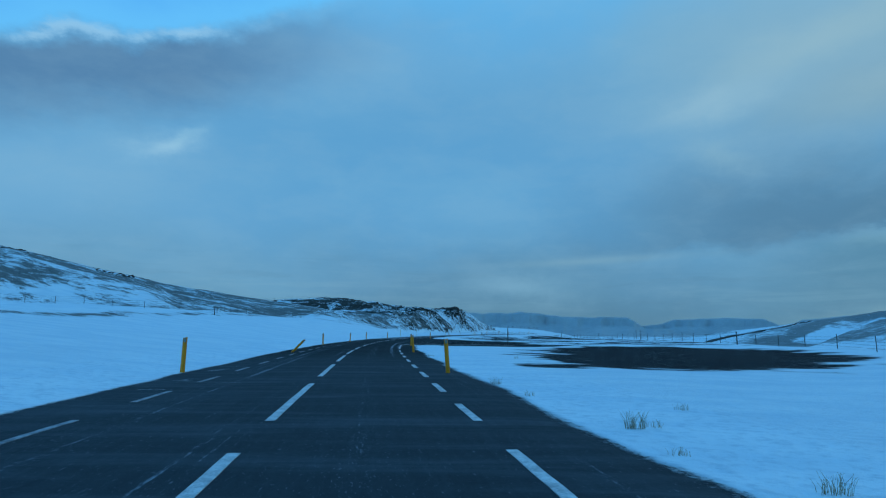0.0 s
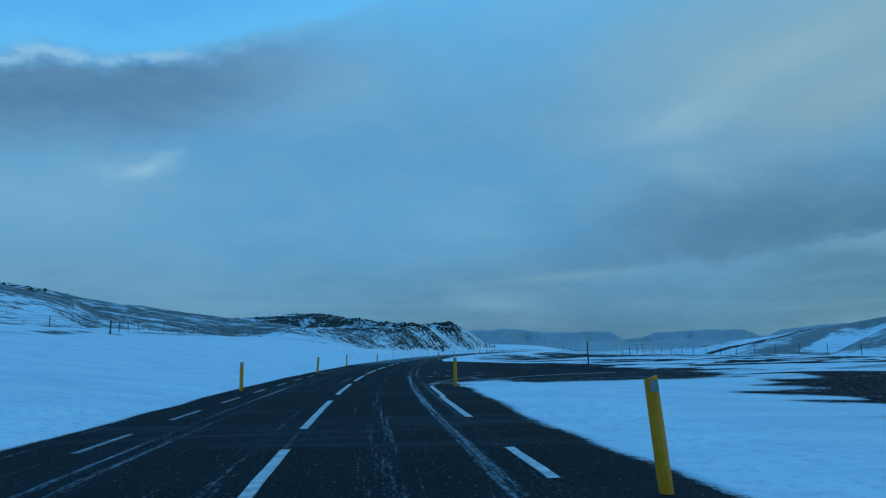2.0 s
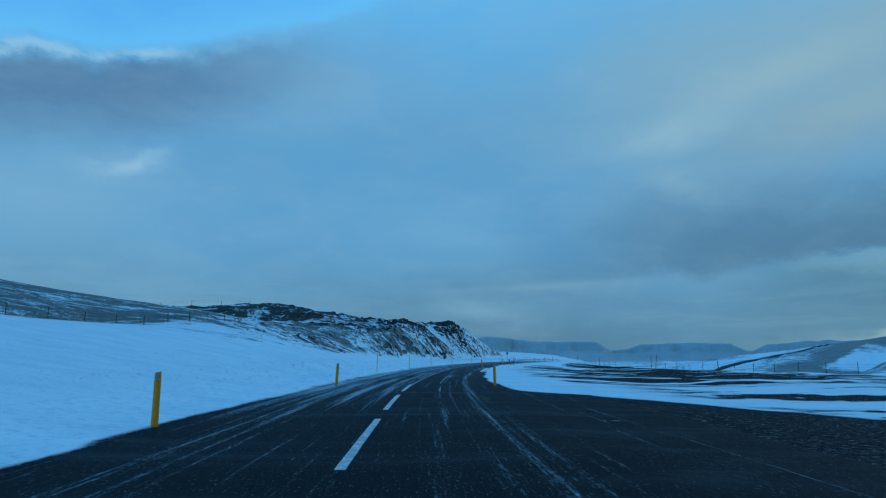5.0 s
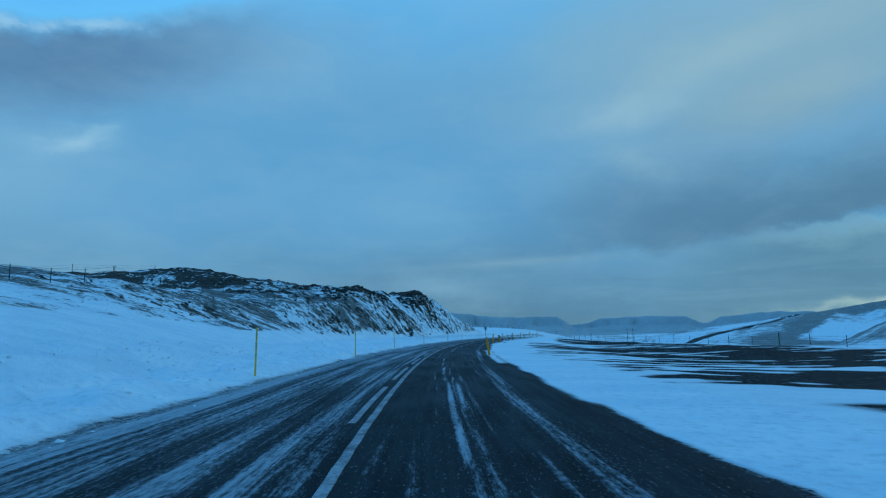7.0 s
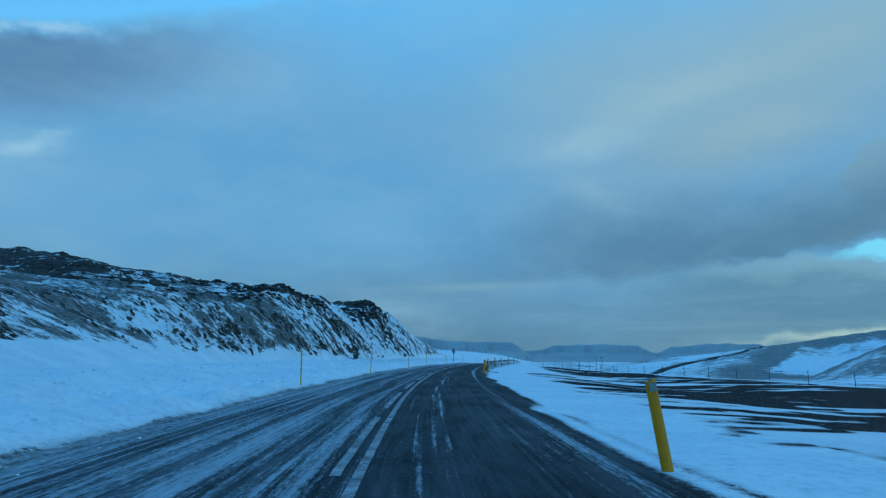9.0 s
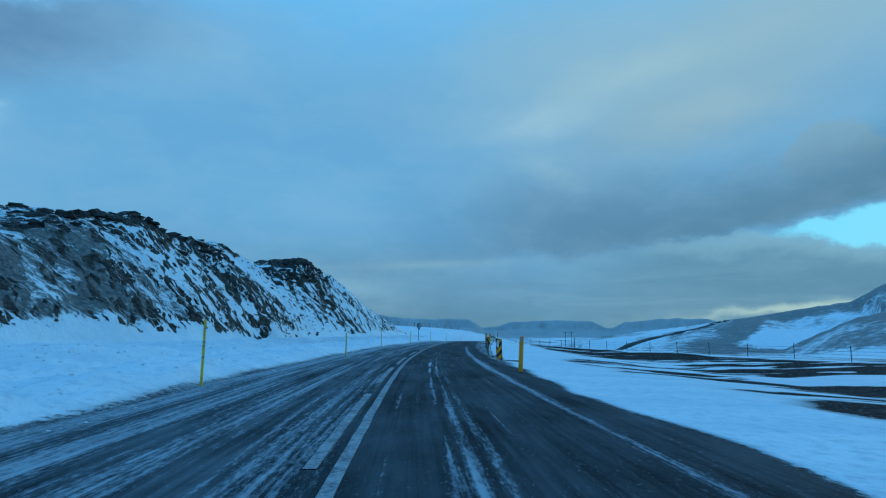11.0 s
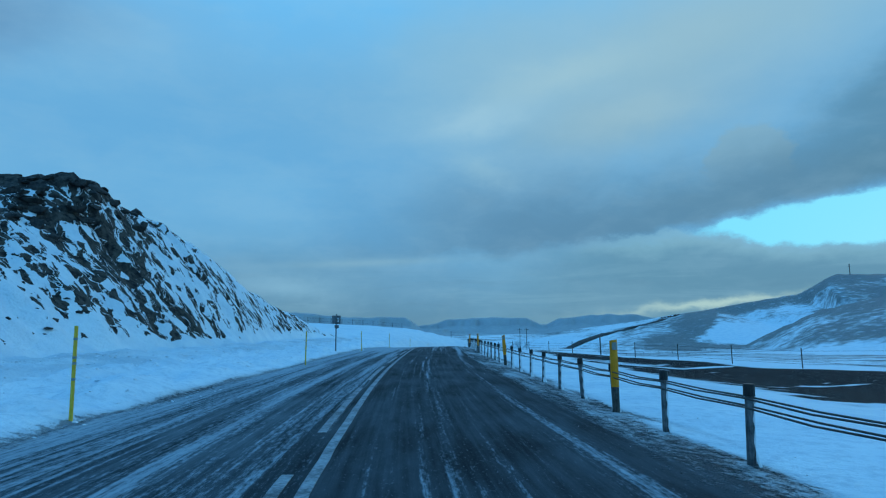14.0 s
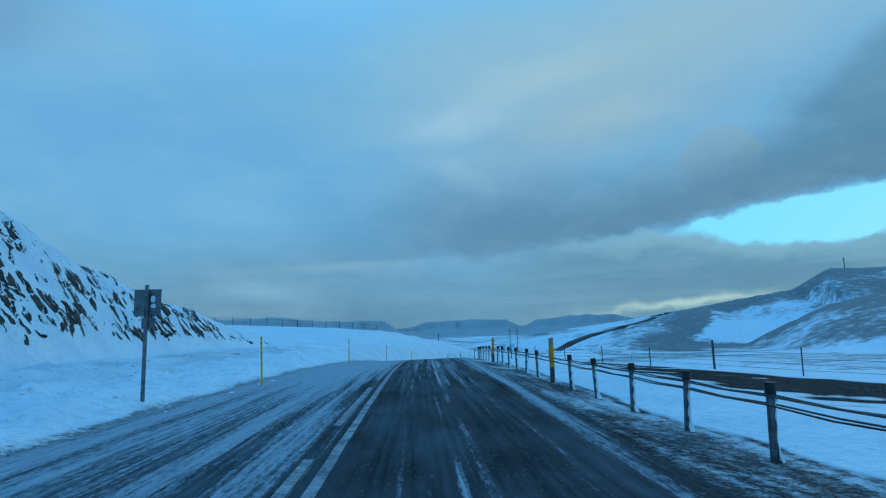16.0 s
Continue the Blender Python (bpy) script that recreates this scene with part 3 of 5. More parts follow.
    h = n.math("ADD", h, n.math("ADD", n.math("MULTIPLY", white, 0.05), n.math("MULTIPLY", stones, 0.06)))
    finish(n, colour, n.mix(white, (0.9, 0.9, 0.9), (0.65, 0.65, 0.65)), n.bump(h, 0.9, 1.0), spec=0.06)
    return m


def mat_road():
    m, n = material("asphalt_with_blown_snow")
    p = place_vec(n)
    lane = n.attr("lane").outputs["Vector"]
    snow, streak = n.attr("snow").outputs["Fac"], n.attr("streak").outputs["Fac"]
    snow_c, snow_h = snow_look(n, p, 0.55)
    a = n.noise(n.stretch(lane, 0.35, 2.4), 1.0, 6.0, 0.62)
    b = n.noise(p, 6.0, 6.0, 0.72)
    c = n.noise(p, 26.0, 4.0, 0.7)
    v = n.math("ADD", n.math("MULTIPLY", a, 0.30), n.math("ADD", n.math("MULTIPLY", b, 0.42), n.math("MULTIPLY", c, 0.28)))
    v = n.math("ADD", snow, n.math("MULTIPLY", n.math("SUBTRACT", v, 0.5), 2.0))
    white = n.math("MULTIPLY", n.step(v, 0.38, 0.60), n.math("ADD", 0.42, n.math("MULTIPLY", n.step(snow, 0.35, 0.85), 0.58)))
    s1 = n.noise(n.stretch(lane, 0.04, 2.4), 1.0, 5.0, 0.65, 0.2)
    s2 = n.noise(n.stretch(lane, 0.16, 9.0), 1.0, 5.0, 0.65)
    s3 = n.noise(n.stretch(lane, 2.5, 14.0), 1.0, 5.0, 0.7)
    sv = n.math("ADD", n.math("MULTIPLY", s1, 0.40), n.math("ADD", n.math("MULTIPLY", s2, 0.36), n.math("MULTIPLY", s3, 0.24)))
    sv = n.math("ADD", sv, n.math("MULTIPLY", n.math("SUBTRACT", n.noise(n.stretch(lane, 7.0, 22.0), 1.0, 3.0, 0.7), 0.5), 0.22))
    sv = n.math("ADD", sv, n.math("SUBTRACT", n.math("MULTIPLY", streak, 0.5), 0.5))
    wisp = n.noise(n.stretch(p, 0.10, 0.55, 1.0, -22), 1.0, 6.0, 0.6, 0.8)
    veil = n.math("MULTIPLY", n.step(wisp, 0.48, 0.82), 0.07)
    thin = n.math("MAXIMUM", n.math("MULTIPLY", n.step(sv, 0.205, 0.385), 0.60), veil)
    grit = n.noise(p, 24.0, 5.0, 0.8)
    patch = n.noise(p, 0.5, 5.0, 0.6)
    # near-black tar tinted blue, standing in for veiling glare over the dark asphalt
    tar = n.mix(n.step(grit, 0.3, 0.75), (0.002, 0.0035, 0.0045), (0.012, 0.018, 0.022))
    tar = n.mix(n.math("MULTIPLY", n.step(patch, 0.4, 0.7), 0.4), tar, (0.008, 0.012, 0.015))
    wheel = n.noise(n.stretch(lane, 0.03, 1.1), 1.0, 4.0, 0.5)
    tar = n.mix(n.math("MULTIPLY", n.step(wheel, 0.45, 0.7), 0.35), tar, (0.011, 0.016, 0.020))
    speck = n.noise(n.stretch(lane, 9.0, 26.0), 1.0, 3.0, 0.75)
    speck = n.step(n.math("ADD", speck, n.math("MULTIPLY", n.math("SUBTRACT", streak, 0.5), 0.22)), 0.545, 0.64)
    thin = n.math("MAXIMUM", thin, n.math("MULTIPLY", speck, 0.20))
    along = n.add("ShaderNodeSeparateXYZ", {0: lane}).outputs[0]
    # bluish haze of drifting snow put into the road colour as a pale film
    haze_film = n.math("MULTIPLY", n.step(along, 85.0, 150.0), n.math("MULTIPLY", n.step(n.math("ADD", n.math("MULTIPLY", n.noise(n.stretch(lane, 0.35, 1.3), 1.0, 5.0, 0.6), 0.6), n.math("MULTIPLY", s2, 0.4)), 0.30, 0.72), 0.15))
    aside = n.add("ShaderNodeSeparateXYZ", {0: lane}).outputs[1]
    haze_film = n.math("MULTIPLY", haze_film, n.math("ADD", 1.0, n.math("MULTIPLY", n.step(aside, -0.2, -1.0), 0.8)))
    cross = n.noise(n.stretch(p, 0.22, 1.5, 1.0, -14), 1.0, 6.0, 0.6, 0.6)
    haze_film = n.math("MAXIMUM", haze_film, n.math("MULTIPLY", n.step(along, 42.0, 18.0), n.math("ADD", 0.05, n.math("MULTIPLY", n.step(cross, 0.40, 0.78), 0.07))))
    thin = n.math("MAXIMUM", thin, haze_film)
    uneven = n.math("ADD", n.math("MULTIPLY", n.noise(n.stretch(lane, 0.7, 7.0), 1.0, 6.0, 0.7), 0.9), 0.5)
    thin = n.math("MULTIPLY", thin, uneven, clamp=True)
    colour = n.mix(thin, tar, (0.56, 0.66, 0.74))
    colour = n.mix(white, colour, snow_c)
    h = n.math("ADD", n.math("MULTIPLY", n.math("ADD", n.math("MULTIPLY", white, 3.0), thin), 0.012), n.math("ADD", n.math("MULTIPLY", grit, 0.006), n.math("MULTIPLY", snow_h, white)))
    finish(n, colour, n.mix(n.math("MAXIMUM", white, thin), (0.75, 0.75, 0.75), (0.75, 0.75, 0.75)), n.bump(h, 0.8, 1.0), spec=0.04)
    return m


def mat_plain(name, lo, hi, rough=0.6, scale=6.0, metal=0.0, bump=0.02, spec=0.4):
    m, n = material(name)
    tc = n.add("ShaderNodeTexCoord").outputs["Object"]
    a = n.noise(tc, scale, 6.0, 0.65)
    b = n.noise(n.stretch(tc, 3.0, 3.0, 0.6), scale * 3, 4.0, 0.6)
    v = n.math("ADD", n.math("MULTIPLY", a, 0.6), n.math("MULTIPLY", b, 0.4))
    finish(n, n.mix(n.step(v, 0.35, 0.65), lo, hi), rough, n.bump(b, 0.3, bump), metal, spec)
    return m


GROUND, ROAD = mat_ground(), mat_road()
YELLOW = mat_plain("weathered_yellow_plastic", (0.80, 0.250, 0.004), (0.95, 0.33, 0.01), 0.5, 9.0)
LEMON = mat_plain("lemon_yellow_plastic", (0.72, 0.44, 0.03), (0.88, 0.58, 0.07), 0.5, 9.0)
REFLECTOR = mat_plain("grey_reflector", (0.22, 0.22, 0.20), (0.36, 0.36, 0.34), 0.35, 20.0)
BLACK = mat_plain("black_plastic", (0.012, 0.012, 0.014), (0.03, 0.03, 0.032), 0.5, 10.0)
PAINT = mat_plain("worn_white_road_paint", (0.30, 0.31, 0.32), (0.72, 0.73, 0.73), 0.65, 5.0)
WORN = mat_plain("snow_scoured_road_paint", (0.07, 0.08, 0.09), (0.38, 0.41, 0.44), 0.7, 2.5)
STEEL = mat_plain("galvanised_steel", (0.06, 0.065, 0.07), (0.26, 0.27, 0.28), 0.5, 4.0, 0.4)
TIMBER = mat_plain("grey_weathered_timber", (0.045, 0.040, 0.036), (0.12, 0.11, 0.10), 0.85, 7.0)
WIRE = mat_plain("dark_wire_rope", (0.03, 0.03, 0.03), (0.08, 0.08, 0.08), 0.55, 30.0, 0.5)
WHITE = mat_plain("scuffed_white_sheet", (0.55, 0.56, 0.57), (0.75, 0.76, 0.77), 0.5, 10.0)
ROCK = mat_plain("dark_basalt", (0.014, 0.014, 0.015), (0.075, 0.068, 0.062), 0.9, 1.5, 0.0, 0.1, 0.2)
STRAW = mat_plain("dead_straw_grass", (0.22, 0.17, 0.09), (0.42, 0.34, 0.20), 0.8, 12.0)
LUMP = mat_plain("ploughed_snow", (0.66, 0.72, 0.78), (0.84, 0.87, 0.90), 0.65, 4.0)
# snowy rock kept pale and low in contrast: distance haze put into its colour
FARROCK = mat_plain("haze_paled_snowy_rock", (0.38, 0.39, 0.40), (0.46, 0.47, 0.48), 1.0, 0.004, 0.0, 0.2, 0.0)

# ---------------------------------------------------------------- ground and road


def grid_mesh(name, x, y, z, mat, extras):
    """A sheet from three arrays of one shape, with numbers carried on its points."""
    r, c = x.shape
    idx = np.arange(r * c).reshape(r, c)
    quads = np.stack([idx[:-1, :-1], idx[:-1, 1:], idx[1:, 1:], idx[1:, :-1]], -1).reshape(-1, 4)
    me = bpy.data.meshes.new(name)
    me.vertices.add(r * c)
    me.vertices.foreach_set("co", np.stack([x, y, z], -1).astype(np.float32).ravel())
    me.loops.add(quads.size)
    me.loops.foreach_set("vertex_index", quads.ravel().astype(np.int32))
    me.polygons.add(len(quads))
    me.polygons.foreach_set("loop_start", np.arange(0, quads.size, 4, dtype=np.int32))
    me.update(calc_edges=True)
    me.polygons.foreach_set("use_smooth", np.ones(len(quads), bool))
    for key, v in extras.items():
        if isinstance(v, tuple):
            me.attributes.new(key, "FLOAT_VECTOR", "POINT").data.foreach_set("vector", np.stack(v, -1).astype(np.float32).ravel())
        else:
            me.attributes.new(key, "FLOAT", "POINT").data.foreach_set("value", v.astype(np.float32).ravel())
    me.materials.append(mat)
    me.update()
    return new(name, me)


def steps(fine_lo, fine_hi, fine, lo, hi, grow=1.16):
    """Marks close together in the middle and ever wider apart outside."""
    out = list(np.arange(fine_lo, fine_hi, fine))
    s, v = fine, out[-1]
    while v < hi:
        s *= grow
        v += s
        out.append(min(v, hi))
    s, v, pre = fine, fine_lo, []
    while v > lo:
        s *= grow
        v -= s
        pre.append(max(v, lo))
    return np.array(pre[::-1] + out)


xs = np.concatenate([-steps(42, 200, 3.0, 42, 4700, 1.09)[::-1], np.arange(-42, -12, 0.45)[1:], np.arange(-12, 26, 0.26), np.arange(26, 50, 0.45), 50 + np.cumsum(np.minimum(0.45 * 1.05 ** np.arange(128), 6.0)), steps(580, 590, 7.0, 580, 4700, 1.1)])
ys = np.concatenate([steps(-8, 60, 0.6, -1500, 60, 1.12)[:-1], np.arange(60, 165, 0.55), np.arange(165, 190, 0.42), np.arange(190, 266, 0.28), np.arange(266, 275, 0.42), 275 + np.cumsum(np.minimum(0.42 * 1.05 ** np.arange(120), 6.0)), steps(700, 710, 7.0, 700, 4800, 1.08)])
xs, ys = np.unique(np.round(xs, 3)), np.unique(np.round(ys, 3))
gx, gy = np.meshgrid(xs, ys)
gz, rough, run, up, gd, crag, moor, slope_k = land(gx, gy)
under = 0.14 * (1 - smooth(np.abs(gd), 6.1, 6.7)) * ((gy > -140) & (gy < 325))
gsnow = cover(gx, gy, np.where((gy < -150) | (gy > 325), 99.0, gd))
patchy = fbm(gx * 0.03, gy * 0.03, 51, 3)
south_d = near_line(gx, gy, RIDGE_SOUTH)[0]
wild = moor * (0.34 + 0.7 * patchy) * smooth(gy, 140, 175)
foot = np.interp(gy, (128, 136, 144, 152, 160, 170, 180, 190), (9, 6.5, 5.0, 3.0, 1.7, 0.8, 0.4, 0.2))
ribbed = 0.26 * fbm(run * 0.10 + up * 0.03, up * 0.02, 65, 3)
bank = np.exp(-(((up - 21.5 - 2.0 * patchy) / 2.2) ** 2))
crest = 0.64 - 0.020 * np.maximum(south_d - 44, 0) + 0.3 * patchy + 0.40 * fbm(gx * 0.11, gy * 0.11, 53, 3)
wild = np.maximum(wild, np.clip(np.maximum(crest, 0.54 * bank), 0.14, 0.66) * smooth(up, 16, 20) * (gd < 0) * (1 - smooth(gy, 160, 178)))
wild = np.maximum(wild, (0.55 + 1.2 * ribbed - 0.10 * smooth(gy, 185, 205)) * smooth(up, foot, foot + 1.2) * (1 - 0.30 * smooth(up, 17, 28)) * smooth(gy, 114, 132) * (gd < 0))
wild = np.maximum(wild, crag * 0.45)
wild = wild * (1 - 0.85 * rough * smooth(gy, 190, 206))
wild = wild * (1 - smooth(gy, 262, 275) * (gx < 120))
away = smooth(gx - FENCE_EAST(np.clip(gy, -60, 300)), 2, 25)
da, _, _, sa = near_line(gx, gy, SPUR_A)
db, _, _, sb = near_line(gx, gy, SPUR_B)
# patchy cover, plus the shaded slopes of the spurs put in as darker bands
tone = 0.50 + 0.25 * patchy + 0.10 * smooth(gz, 4, 16) + 0.30 * np.exp(-((da / 10) ** 2)) + 0.24 * np.exp(-((db / 22) ** 2)) * (sb > 0)
tone = tone + 0.16 * np.exp(-(((gx - 422) / 22) ** 2) - ((gy - 508) / 24) ** 2)
tone = tone - 0.34 * np.exp(-(((gx - 300) / 32) ** 2) - ((gy - 462) / 24) ** 2)
wild = np.where(gd > 0, away * np.clip(0.47 + 1.7 * (tone - 0.5), 0.05, 0.72), wild)
wild = np.where((gy > 420) & (near_line(gx, gy, RIDGE_EAST)[0] > 260), np.clip(0.44 + 0.7 * patchy, 0, 0.8), wild)
share = np.interp(run, (235, 255, 268, 277, 283, 290, 293, 303, 306, 309, 312, 316, 320, 330, 338, 350), (0.38, 0.40, 0.42, 0.47, 0.55, 0.54, 0.36, 0.33, 0.45, 0.50, 0.60, 0.57, 0.49, 0.46, 0.41, 0.38))
share = share + 0.17 * fbm(run * 0.24 + up * 0.05, up * 0.12, 61, 3) + 0.05 * smooth(gz, 6, 9) * (1 - smooth(run, 288, 294)) + 0.05 * (1 - smooth(up, 1.0, 2.0)) * smooth(run, 324, 330)
rocky = rough * np.clip(share, 0, 0.60)
craggy = 0.68 * crag * smooth(gz, 6.4, 7.6) * smooth(fbm(gx * 0.12, gy * 0.12, 63, 3), -0.45, -0.02) * (1 - 0.75 * rough)
craggy = craggy * (1 - smooth(run, 291, 294) * (1 - smooth(run, 304, 307)))
craggy = np.maximum(craggy, 0.57 * smooth(gz, 6.8, 7.8) * smooth(gy, 178, 190) * (1 - smooth(gy, 212, 218)) * (gd < 0) * smooth(gx, -50, -38))
craggy = np.maximum(craggy, 0.85 * smooth(gz, 8.3, 9.2) * np.exp(-(((gx - 3) / 6.5) ** 2) - ((gy - 233) / 5.5) ** 2))
ground = grid_mesh("ground", gx, gy, gz - under, GROUND, {
    "snow": gsnow, "wild": np.clip(wild, 0, 1), "rock": rocky, "crag": craggy, })
tagged(ground, "wind-swept snowfield with bare gravel and rocky hills", "ground", kind="structure")

ry, rd = np.meshgrid(np.arange(-130, 322, 0.5), np.arange(-7.0, 7.01, 0.07), indexing="ij")
rx, rby = at(ry, rd)
rz = land(rx, rby)[0]
rz = rz + np.where(np.abs(rd) > 6.8, -0.05, 0.015)


def streaks(y, d):
    """How much blown snow lies on the lane, 0 to 1."""
    later = smooth(y, 84, 104)
    tracks = np.maximum(np.exp(-(((d - 2.32) / 0.13) ** 2)), 0.85 * np.exp(-(((d - 2.72) / 0.09) ** 2)))
    early = 0.29 + 0.26 * tracks * smooth(y, 26, 34) + 0.22 * np.exp(-(((d + 1.88) / 0.07) ** 2)) + 0.20 * np.exp(-(((d + 2.2) / 0.06) ** 2)) + 0.17 * np.exp(-(((d + 0.5) / 0.045) ** 2)) + 0.10 * np.exp(-(((d - 1.15) / 0.18) ** 2))
    early = early + 0.05 * np.exp(-(((d + 2.6) / 0.6) ** 2)) + 0.03 * smooth(d, 3.2, 4.5) * smooth(y, 56, 62)
    west = 0.55 + 0.05 * smooth(y, 190, 230) + 0.05 * np.sin(d * 7.0) + 0.09 * smooth(-d, 2.0, 3.6) - 0.10 * smooth(d, -1.5, -0.3) + 0.12 * smooth(y, 222, 240) * smooth(-d, 0.6, 1.6)
    band = np.interp(y, (100, 115, 145, 205, 223, 234, 250), (2.5, 2.55, 2.76, 2.70, 2.84, 3.15, 3.2))
    thread = np.interp(y, (100, 118, 140, 180, 206, 226), (1.32, 1.25, 0.86, 0.92, 1.05, 1.28))
    thread = thread + 0.04 * fbm(y * 0.3, 0 * y, 57, 2)
    lines = (0.14 + 0.08 * smooth(y, 160, 200)) * np.exp(-(((d - band) / 0.12) ** 2)) + 0.10 * np.exp(-(((d - band) / 0.30) ** 2)) + 0.11 * np.exp(-(((d - thread - 0.12) / 0.20) ** 2)) * (1 - smooth(y, 118, 150))
    for shift, amount, width in ((0.0, 0.34, 0.035), (0.2, 0.28, 0.045), (0.42, 0.17, 0.06), (-0.28, 0.18, 0.035), (-0.52, 0.13, 0.03), (0.75, 0.14, 0.05), (1.05, 0.12, 0.05)):
        lines = np.maximum(lines, (1 - 0.2 * smooth(y, 190, 212)) * amount * (0.85 + 1.3 * fbm(y * 0.55, 0 * y + 9 * shift, 58, 3)) * np.exp(-(((d - thread - shift) / width) ** 2)))
        late = np.where(d < -0.1, west, 0.33 + lines) + 0.06 * np.exp(-(((d + 0.45) / 0.3) ** 2))
    late = late + 0.18 * smooth(y, 228, 245) + 0.04 * smooth(d, 3.0, 3.6) * smooth(y, 165, 180)
    return np.clip(early * (1 - later) + late * later, 0, 1)


road = grid_mesh("road", rx, rby, rz, ROAD, {
    "snow": cover(rx, rby, rd), "streak": streaks(ry, rd), "lane": (ry, rd, 0 * rd)})
tagged(road, "two-lane asphalt road streaked with blown snow", "road", kind="structure")


# ---------------------------------------------------------------- building helpers


def part(name, bm, mat, parent, label=""):
    me = bpy.data.meshes.new(name)
    bm.to_mesh(me)
    bm.free()
    me.materials.append(mat)
    ob = new(name, me)
    ob.parent = parent
    if label:
        tagged(ob, label)
    return ob


def thing(name, m, label, category, group="", kind=""):
    ob = new(name)
    ob.empty_display_size = 0.2
    ob.matrix_world = m
    return tagged(ob, label, category, group, kind)


def box(bm, x0, y0, z0, x1, y1, z1, bevel=0.0):
    made = bmesh.ops.create_cube(bm, size=1.0, matrix=Matrix.Translation(((x0 + x1) / 2, (y0 + y1) / 2, (z0 + z1) / 2)) @ Matrix.Diagonal((x1 - x0, y1 - y0, z1 - z0, 1)))
    if bevel:
        edges = list({e for v in made["verts"] for e in v.link_edges})
        bmesh.ops.bevel(bm, geom=edges, offset=bevel, segments=2, affect="EDGES")
    return bm


def tube(bm, points, r, sides=6, taper=1.0):
    """A round bar along a line of places."""
    rings = []
    pts = [Vector(p) for p in points]
    for i, p in enumerate(pts):
        d = (pts[min(i + 1, len(pts) - 1)] - pts[max(i - 1, 0)]).normalized()
        q = d.to_track_quat("Z", "Y")
        k = r * (1 + (taper - 1) * i / (len(pts) - 1))
        rings.append([bm.verts.new(p + q @ Vector((k * math.cos(2 * math.pi * j / sides), k * math.sin(2 * math.pi * j / sides), 0))) for j in range(sides)])
    for a, b in zip(rings, rings[1:]):
        for j in range(sides):
            bm.faces.new((a[j], a[(j + 1) % sides], b[(j + 1) % sides], b[j]))
    bm.faces.new(rings[0][::-1])
    bm.faces.new(rings[-1])
    return bm


def height(x, y):
    return float(land(np.array([x]), np.array([y]))[0][0])


# ---------------------------------------------------------------- road markings


def ribbon(name, y0, y1, d, w, label="", mat=None):
    """A painted line along the road, 5 mm thick, with slightly uneven sides."""
    bm = bmesh.new()
    n = max(2, int((y1 - y0) / 0.5) + 1)
    rows = []
    for i in range(n):
        y = y0 + (y1 - y0) * i / (n - 1)
        wob = random.uniform(-0.006, 0.006)
        row = []
        for e in (-w / 2 + wob, w / 2 + wob):
            px_, py_ = at(np.array(y), d + e)
            z = float(road_z(np.array(y))) + 0.017
            row += [bm.verts.new((float(px_), float(py_), z + 0.005)), bm.verts.new((float(px_), float(py_), z - 0.02))]
        rows.append(row)
    for a, b in zip(rows, rows[1:]):
        bm.faces.new((a[0], a[2], b[2], b[0]))
        bm.faces.new((a[1], a[0], b[0], b[1]))
        bm.faces.new((a[2], a[3], b[3], b[2]))
    return part(name, bm, mat or (PAINT if y0 < 100 else WORN), road, label)


for k in range(-4, 13):
    ribbon("lane_dash", 0.4 + 8.24 * k, 6.4 + 8.24 * k, -0.05, 0.13)
ribbon("centre_line", 104.0, 262.0, 0.02, 0.11, "worn solid white centre line")
for k in range(18):
    ribbon("lane_dash", 112.5 + 8.24 * k, 118.5 + 8.24 * k, -0.22, 0.11)
for k in range(-6, 9):
    ribbon("edge_dash", 4.3 + 4.06 * k, 6.3 + 4.06 * k, 2.72 + 0.0028 * max(4.06 * k, 0), 0.12)
for k in range(-6, 18):
    ribbon("edge_dash", 2.9 + 4.1 * k, 4.85 + 4.1 * k, -2.62 - 0.025 * max(k, 0), 0.10, mat=WORN)
ribbon("edge_line", 42.5, 47.8, 2.87, 0.13)
ribbon("edge_line", 47.8, 53.0, 2.93, 0.13)


def junction_line(pts, w0, w1, mat, label):
    """A line that swings off into the lay-by, its width changing along it."""
    bm = bmesh.new()
    keys = list(range(len(pts)))
    fx, fy = spline(keys, [p[0] for p in pts]), spline(keys, [p[1] for p in pts])
    rows, last = [], len(pts) - 1
    for i in range(8 * last + 1):
        t = i / 8
        c = Vector((float(fx(t)), float(fy(t)), 0))
        g = Vector((float(fx(t + 0.05) - fx(t - 0.05)), float(fy(t + 0.05) - fy(t - 0.05)), 0)).normalized()
        s = Vector((g.y, -g.x, 0)) * (w0 + (w1 - w0) * t / last) * random.uniform(0.85, 1.15)
        z = height(c.x, c.y) + 0.035
        rows.append([bm.verts.new((c.x + k * s.x, c.y + k * s.y, z - h)) for k, h in ((-1.1, 0.03), (-1, 0), (1, 0), (1.1, 0.03))])
    for a, b in zip(rows, rows[1:]):
        for k in range(3):
            bm.faces.new((a[k], a[k + 1], b[k + 1], b[k]))
    part("edge_line", bm, mat, road, label)


x0, y0 = (float(v) for v in at(np.array(53.0), 2.95))
junction_line([(x0, y0), (x0 + 0.15, 54.2), (x0 + 0.7, 55.3), (x0 + 2.0, 57.0), (x0 + 4.5, 60.2), (x0 + 8.2, 64.6), (x0 + 11.3, 69.4)], 0.05, 0.028, WORN, "curved white line into the lay-by")
junction_line([(-3.62, 53.6), (-3.45, 54.6), (-2.9, 56.6), (-2.0, 59.6), (-0.8, 62.8)], 0.035, 0.012, WORN, "thin snow-filled line curving into the lay-by")

# ---------------------------------------------------------------- roadside posts


